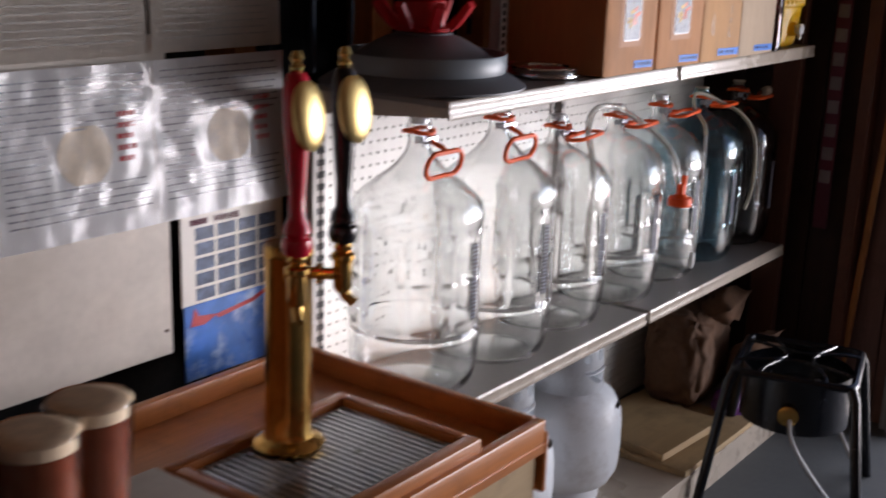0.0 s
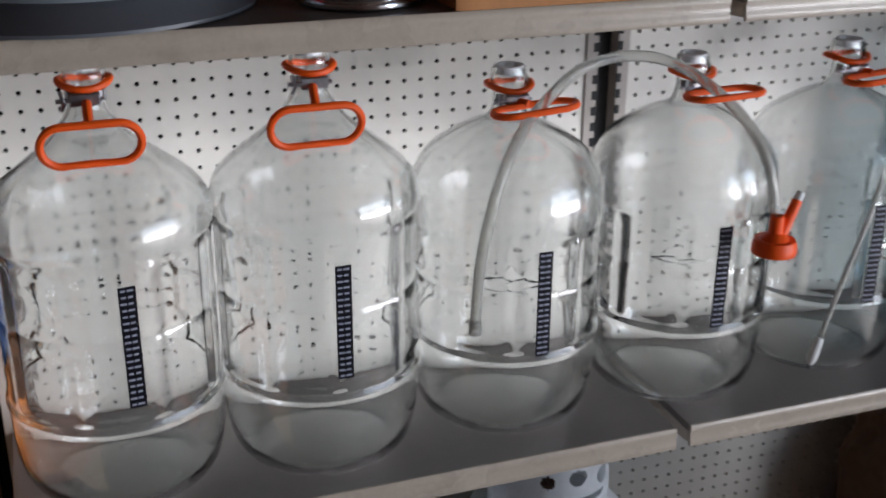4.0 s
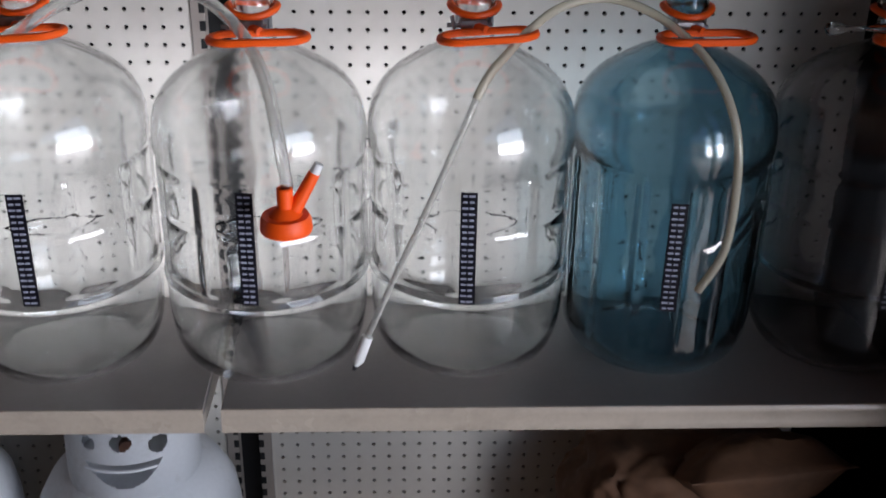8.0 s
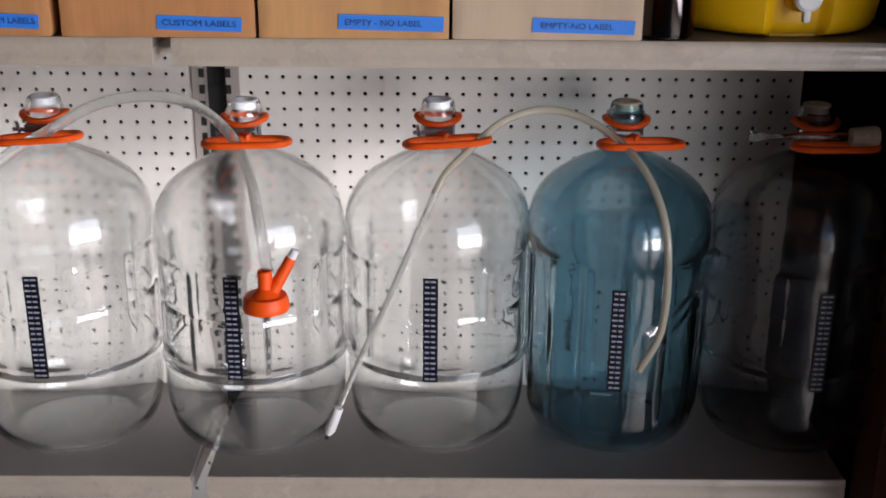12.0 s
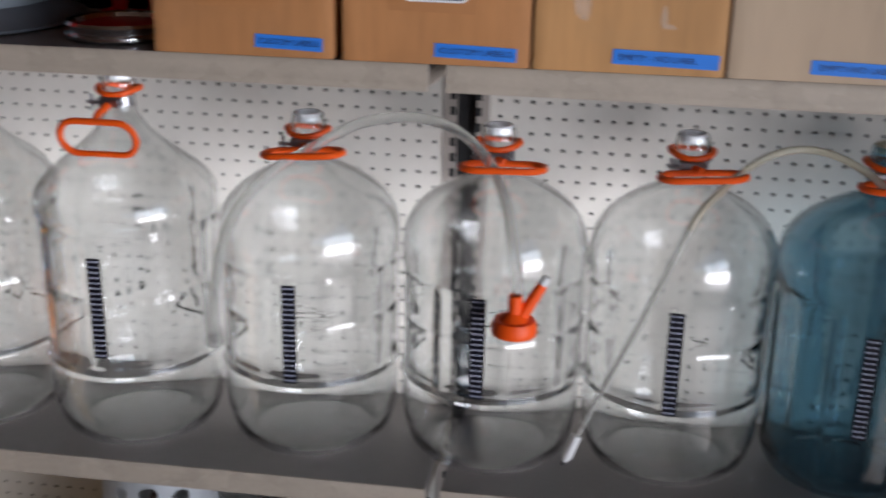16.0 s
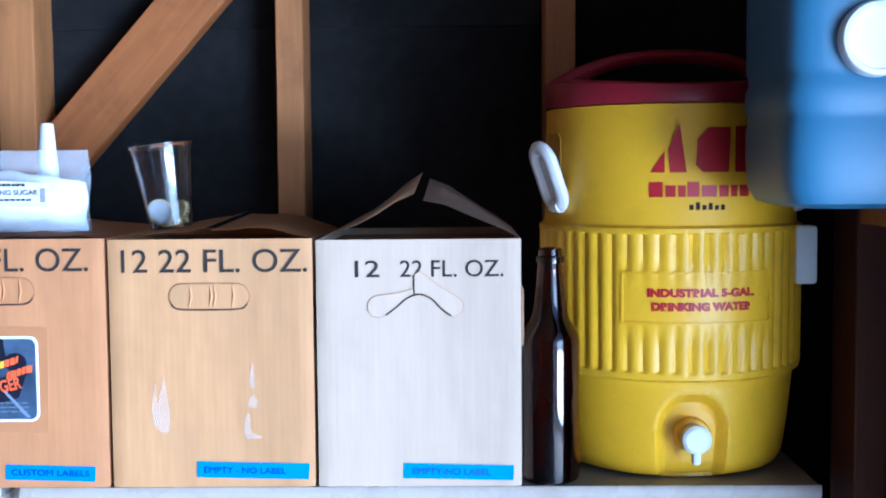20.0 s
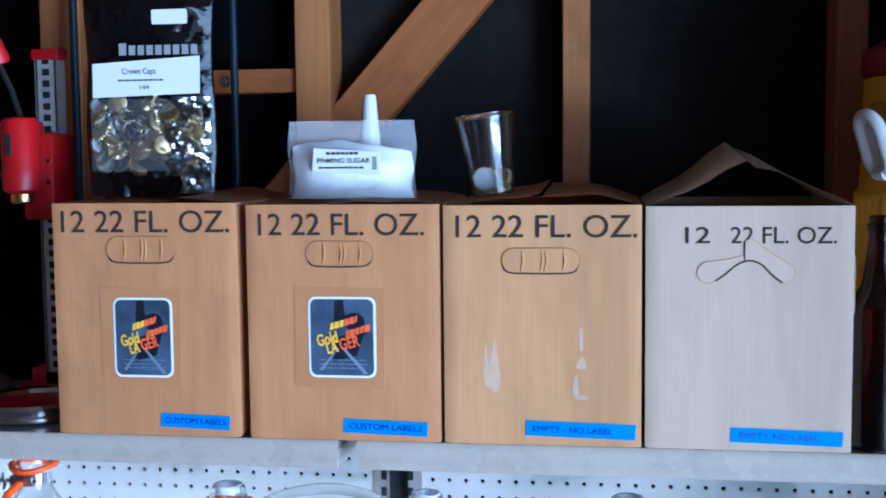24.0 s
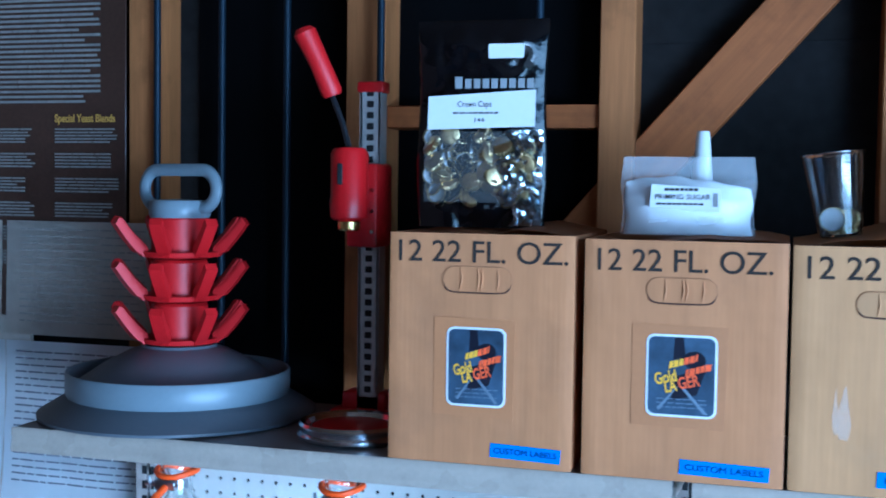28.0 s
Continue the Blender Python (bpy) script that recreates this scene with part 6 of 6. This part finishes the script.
for k in range(n):
    bm = bmesh.new()
    x = -0.183 + k * (0.345 / (n - 1))
    box(bm, x - 0.0038, x + 0.0038, -0.132, 0.122, 0.014, 0.019, 0.001, 1)
    part("grate_bar", bm, "grate", tray)
bm = bmesh.new()
for y in (-0.130, -0.005, 0.116):
    box(bm, -0.187, 0.167, y, y + 0.008, 0.0105, 0.0145)
part("grate_rail", bm, "grate", tray)

tower = thing("beer_tower", (-1.378, -0.357, BZ + 0.0605), "polished brass beer tower with two taps", "beer tap")
bm = bmesh.new()
lathe(bm, [(0.0, 0.0), (0.058, 0.0), (0.060, 0.006), (0.054, 0.012), (0.041, 0.018), (0.038, 0.030), (0.038, 0.318), (0.040, 0.322), (0.040, 0.336), (0.036, 0.342), (0.0, 0.344)], 56)
part("column", bm, "brass", tower)


def tap(dx, dy, mat, label, spread):
    bm = bmesh.new()
    tube(bm, [(dx * 0.25, dy * 0.25, 0.296), (dx, dy, 0.296)], 0.0095, 16)
    tube(bm, [(dx * 0.52, dy * 0.52, 0.296), (dx * 0.62, dy * 0.62, 0.296)], 0.016, 16)
    lathe(bm, [(0.0, 0.268), (0.010, 0.268), (0.015, 0.276), (0.015, 0.318), (0.019, 0.322), (0.019, 0.330), (0.012, 0.334), (0.015, 0.342), (0.010, 0.350), (0.010, 0.362), (0.0, 0.363)], 28, None, dx, dy)
    tube(bm, [(dx, dy, 0.278), (dx * 1.06, dy * 1.06, 0.262), (dx * 1.22, dy * 1.22, 0.250)], [0.011, 0.009, 0.0085], 14)
    f = part("faucet", bm, "brass", tower, "brass beer faucet")
    bm = bmesh.new()
    lathe(bm, [(0, 0.35), (0.02, 0.3509), (0.024, 0.3623), (0.022, 0.3746), (0.017, 0.3782), (0.021, 0.3852), (0.019, 0.3958), (0.0125, 0.4072), (0.0125, 0.444), (0.016, 0.493), (0.02, 0.552), (0.021, 0.590), (0.017, 0.613), (0.012, 0.621), (0, 0.623)], 32, None, dx, dy)
    h = part("tap_handle", bm, mat, tower, label)
    bm = bmesh.new()
    q = Matrix.Translation((dx, dy, 0.560)) @ Matrix.Rotation(radians(spread), 4, "Z") @ Matrix.Translation((0, -0.019, 0)) @ Matrix.Rotation(radians(82), 4, "X")
    lathe(bm, [(0.0, 0.016), (0.008, 0.0155), (0.016, 0.0135), (0.023, 0.010), (0.028, 0.006), (0.030, 0.002), (0.029, -0.003), (0.0, -0.004)], 40, None, 0, 0, q @ Matrix.Diagonal((1.3, 1.75, 1, 1)))
    part("badge", bm, "gold_badge", h, "oval gold badge")
    bm = bmesh.new()
    lathe(bm, [(0, 0.6214), (0.008, 0.6222), (0.01, 0.6284), (0.006, 0.6346), (0.01, 0.6407), (0.006, 0.6513), (0, 0.653)], 20, None, dx, dy)
    part("finial", bm, "gold", h)


tap(-0.060, -0.076, "red_lacquer", "red lacquered tap handle", 12)
tap(0.045, -0.074, "black_wood", "black lacquered tap handle", 6)

# side counter with two glasses of beer
side = thing("side_counter", (-2.345, -0.965, FLOOR + 0.001), "small wooden side counter with a pale top", "counter")
bm = bmesh.new()
box(bm, 0.02, 0.46, 0.02, 0.33, 0.0, 0.916)
part("body", bm, "redwood", side)
bm = bmesh.new()
box(bm, 0.0, 0.48, 0.0, 0.345, 0.917, 0.941, 0.003, 2)
part("top", bm, "panel", side, "pale worn top")


def beer(x, y, z):
    ob = thing("beer_glass", (x, y, z), "full glass of dark beer with tan foam", "glass", "glasses of dark beer")
    bm = bmesh.new()
    prof = [(0.0, 0.004), (0.029, 0.0), (0.031, 0.004), (0.0425, 0.148), (0.0418, 0.151), (0.0416, 0.149), (0.0302, 0.006), (0.0, 0.0055)]
    lathe(bm, prof, 48)
    part("glass_wall", bm, "glass_plain", ob).visible_shadow = False
    bm = bmesh.new()
    lathe(bm, [(0.0, 0.0065), (0.0301, 0.0065), (0.0402, 0.136), (0.0, 0.136)], 48)
    part("beer", bm, "beer", ob)
    bm = bmesh.new()
    lathe(bm, [(0.0, 0.1365), (0.0403, 0.1365), (0.0411, 0.1485), (0.036, 0.152), (0.022, 0.153), (0.0, 0.1525)], 48)
    part("foam", bm, "foam", ob)


beer(-2.010, -0.705, 0.3425)
beer(-2.088, -0.730, 0.3425)


# ---- posters on the wall beside the shelving ----
WY = 0.105
panel = thing("wall_panel", (-1.605, WY, 0.144), "grey-beige hardboard panel with nail marks on the wall", "panel")
bm = bmesh.new()
box(bm, -1.2, 0.375, -0.004, 0.006, -0.02, 0.60, 0.001, 1)
part("sheet", bm, "panel", panel)
bm = bmesh.new()
for x, z in ((0.36, 0.03), (0.33, 0.36), (-0.1, 0.02), (0.0, 0.4)):
    lathe(bm, [(0.0, 0.001), (0.004, 0.001), (0.004, -0.002), (0.0, -0.002)], 12, None, 0, 0, Matrix.Translation((x, -0.0045, z)) @ Matrix.Rotation(radians(90), 4, "X"))
part("nail_head", bm, "tank_in", panel)


def curl(x, z, amp, seed):
    """How far a loose sheet stands off its wall."""
    return amp * (0.45 * noise.noise(Vector((x * 11 + seed, z * 10, seed))) + 0.25 * noise.noise(Vector((x * 30, z * 26, seed))) - 2.4 * max(0.0, 1 - z / 0.298) ** 2)


def drape(bm, y, amp, seed):
    for v in bm.verts:
        v.co.y += y + curl(v.co.x, v.co.z, amp, seed)
    return bm


def wavy(bm, x0, x1, z0, z1, y, amp, nx=28, nz=14, seed=0.0):
    g = [[bm.verts.new((x0 + (x1 - x0) * i / nx, y + curl(x0 + (x1 - x0) * i / nx, z0 + (z1 - z0) * k / nz, amp, seed), z0 + (z1 - z0) * k / nz)) for i in range(nx + 1)] for k in range(nz + 1)]
    for p, q in zip(g, g[1:]):
        for i in range(nx):
            bm.faces.new((p[i], p[i + 1], q[i + 1], q[i]))
    bmesh.ops.solidify(bm, geom=bm.faces[:], thickness=0.0006)
    return bm


lam = thing("laminated_sheets", (-1.658, WY - 0.012, 0.402), "row of glossy laminated printed sheets on the wall", "poster")
for k in range(4):
    x0 = -0.62 + k * 0.335
    bm = bmesh.new()
    wavy(bm, x0, x0 + 0.333, 0.0, 0.298, -0.006, 0.0085, 40, 30, seed=k * 2.0)
    sh = part("sheet", bm, "laminate", lam, "glossy white laminated sheet", 70)
    bm = bmesh.new()
    rnd = random.Random(20 + k)
    for z in [0.278 - i * 0.0125 for i in range(20)]:
        lo, hi = x0 + 0.02, x0 + 0.315
        if 0.10 < z < 0.19:
            hi = x0 + (0.09 if k % 2 else 0.11)
        bars(bm, rnd, lo, hi, 0.0, [z], 0.0030, 0.004, 0.01, 0.04, 0.0003)
    part("text_print", drape(bm, -0.0068, 0.0085, k * 2.0), "print_grey", sh)
    bm = bmesh.new()
    g = [[bm.verts.new((x0 + 0.18 + 0.055 * (i / 10 - 0.5) * 2 * math.sqrt(max(0.05, 1 - (q / 5 - 1) ** 2 * 0.8)), 0.0, 0.145 + 0.05 * (q / 5 - 1))) for i in range(11)] for q in range(11)]
    for p, q in zip(g, g[1:]):
        for i in range(10):
            bm.faces.new((p[i], p[i + 1], q[i + 1], q[i]))
    part("print_picture", drape(bm, -0.0070, 0.0085, k * 2.0), "print_tan", sh)
    if k > 1:
        bm = bmesh.new()
        bars(bm, rnd, x0 + 0.25, x0 + 0.29, 0.0, [0.13, 0.15, 0.17, 0.19, 0.21], 0.009, 0.003, 0.005, 0.012, 0.0003)
        part("red_print", drape(bm, -0.0069, 0.0085, k * 2.0), "print_red", sh)

upper = thing("smoked_sheets", (-1.658, WY - 0.012, 0.712), "dull grey plastic-covered sheets above the posters", "poster")
for k in range(4):
    x0 = -0.62 + k * 0.335
    bm = bmesh.new()
    wavy(bm, x0, x0 + 0.325, 0.0, 0.21, -0.001, 0.003, seed=9 + k)
    sh = part("sheet", bm, "panel", upper, "grey plastic-covered sheet", 70)
    bm = bmesh.new()
    rnd = random.Random(40 + k)
    for z in [0.195 - i * 0.013 for i in range(14)]:
        bars(bm, rnd, x0 + 0.03, x0 + 0.29, 0.0, [z], 0.003, 0.004, 0.01, 0.04, 0.0003)
    part("text_print", drape(bm, -0.0018, 0.003, 9 + k), "print_faint", sh)

cal = thing("wall_calendar", (-1.214, WY - 0.012, -0.072), "wall calendar with a grid of photos and a blue sea picture", "calendar")
cal.scale = (0.917, 1.0, 0.95)
bm = bmesh.new()
box(bm, 0, 0.302, -0.003, 0.0, 0.30, 0.495, 0.001, 1)
cp = part("page", bm, "cal_paper", cal)
letters("lettering", "WARPLANES", 0.018, "strap", cp, 0.0925, -0.0035, 0.470, 0.0745, 0.0006)
bm = bmesh.new()
bars(bm, random.Random(5), 0.026, 0.078, -0.0032, [0.4765], 0.0125, 0.0015, 0.006, 0.009, 0.0003)
part("title_bar", bm, "strap", cp)
for r in range(5):
    for q in range(4):
        bm = bmesh.new()
        box(bm, 0.040 + q * 0.062, 0.093 + q * 0.062, -0.0036, -0.003, 0.438 - r * 0.0325, 0.464 - r * 0.0325)
        part("photo", bm, "cal_blue", cp)
bm = bmesh.new()
box(bm, 0.004, 0.300, -0.0042, -0.0005, 0.135, 0.3015, 0.001, 1)
pic = part("sea_picture", bm, "cal_sky", cal, "blue sea photo with a red plane")
bm = bmesh.new()
prism(bm, [(0.02, 0.255), (0.032, 0.295), (0.045, 0.275), (0.10, 0.268), (0.06, 0.253)], -0.0048, -0.0043)
prism(bm, [(0.09, 0.268), (0.20, 0.280), (0.26, 0.300), (0.27, 0.296), (0.21, 0.272), (0.10, 0.258)], -0.0048, -0.0043)
part("plane_shape", bm, "print_red", pic)

brown = thing("brown_poster", (-1.058, WY - 0.006, 0.905), "dark brown printed poster with pale text columns", "poster")
bm = bmesh.new()
box(bm, -0.62, 0.032, -0.003, 0.0, -0.16, 0.62, 0.001, 1)
bp = part("sheet", bm, "poster_brown", brown)
bm = bmesh.new()
rnd = random.Random(14)
bars(bm, rnd, -0.60, -0.020, -0.0032, [0.235 + r * 0.0092 for r in range(40)], 0.0046, 0.0012, 0.05, 0.16, 0.0003)
tagged(part("sample_grid", bm, "poster_text", bp), "fine printed table in pale lines", kind="stuff")
letters("lettering", "Special Yeast Blends", 0.020, "poster_gold", bp, -0.115, -0.0036, 0.198, 0.125, 0.0004)
for c0, c1 in ((-0.115, 0.022), (-0.30, -0.15), (-0.48, -0.33)):
    bm = bmesh.new()
    for k in range(6):
        zt2 = 0.185 - k * 0.045
        bars(bm, rnd, c0, c1 - rnd.uniform(0.0, 0.03), -0.0034, [zt2 - i * 0.0058 for i in range(5)], 0.0030, 0.002, 0.02, 0.06, 0.0004)
    part("text_block", bm, "poster_text", bp)
bm = bmesh.new()
tube(bm, [(-0.06 + 0.030 * math.cos(radians(q)), -0.0035, -0.105 + 0.042 * math.sin(radians(q))) for q in range(0, 360, 15)], 0.0012, 5, True)
prism(bm, [(-0.066, -0.135), (-0.052, -0.135), (-0.049, -0.10), (-0.055, -0.075), (-0.063, -0.08), (-0.068, -0.11)], -0.0038, -0.0031)
part("emblem", bm, "poster_gold", bp, "gold oval emblem")
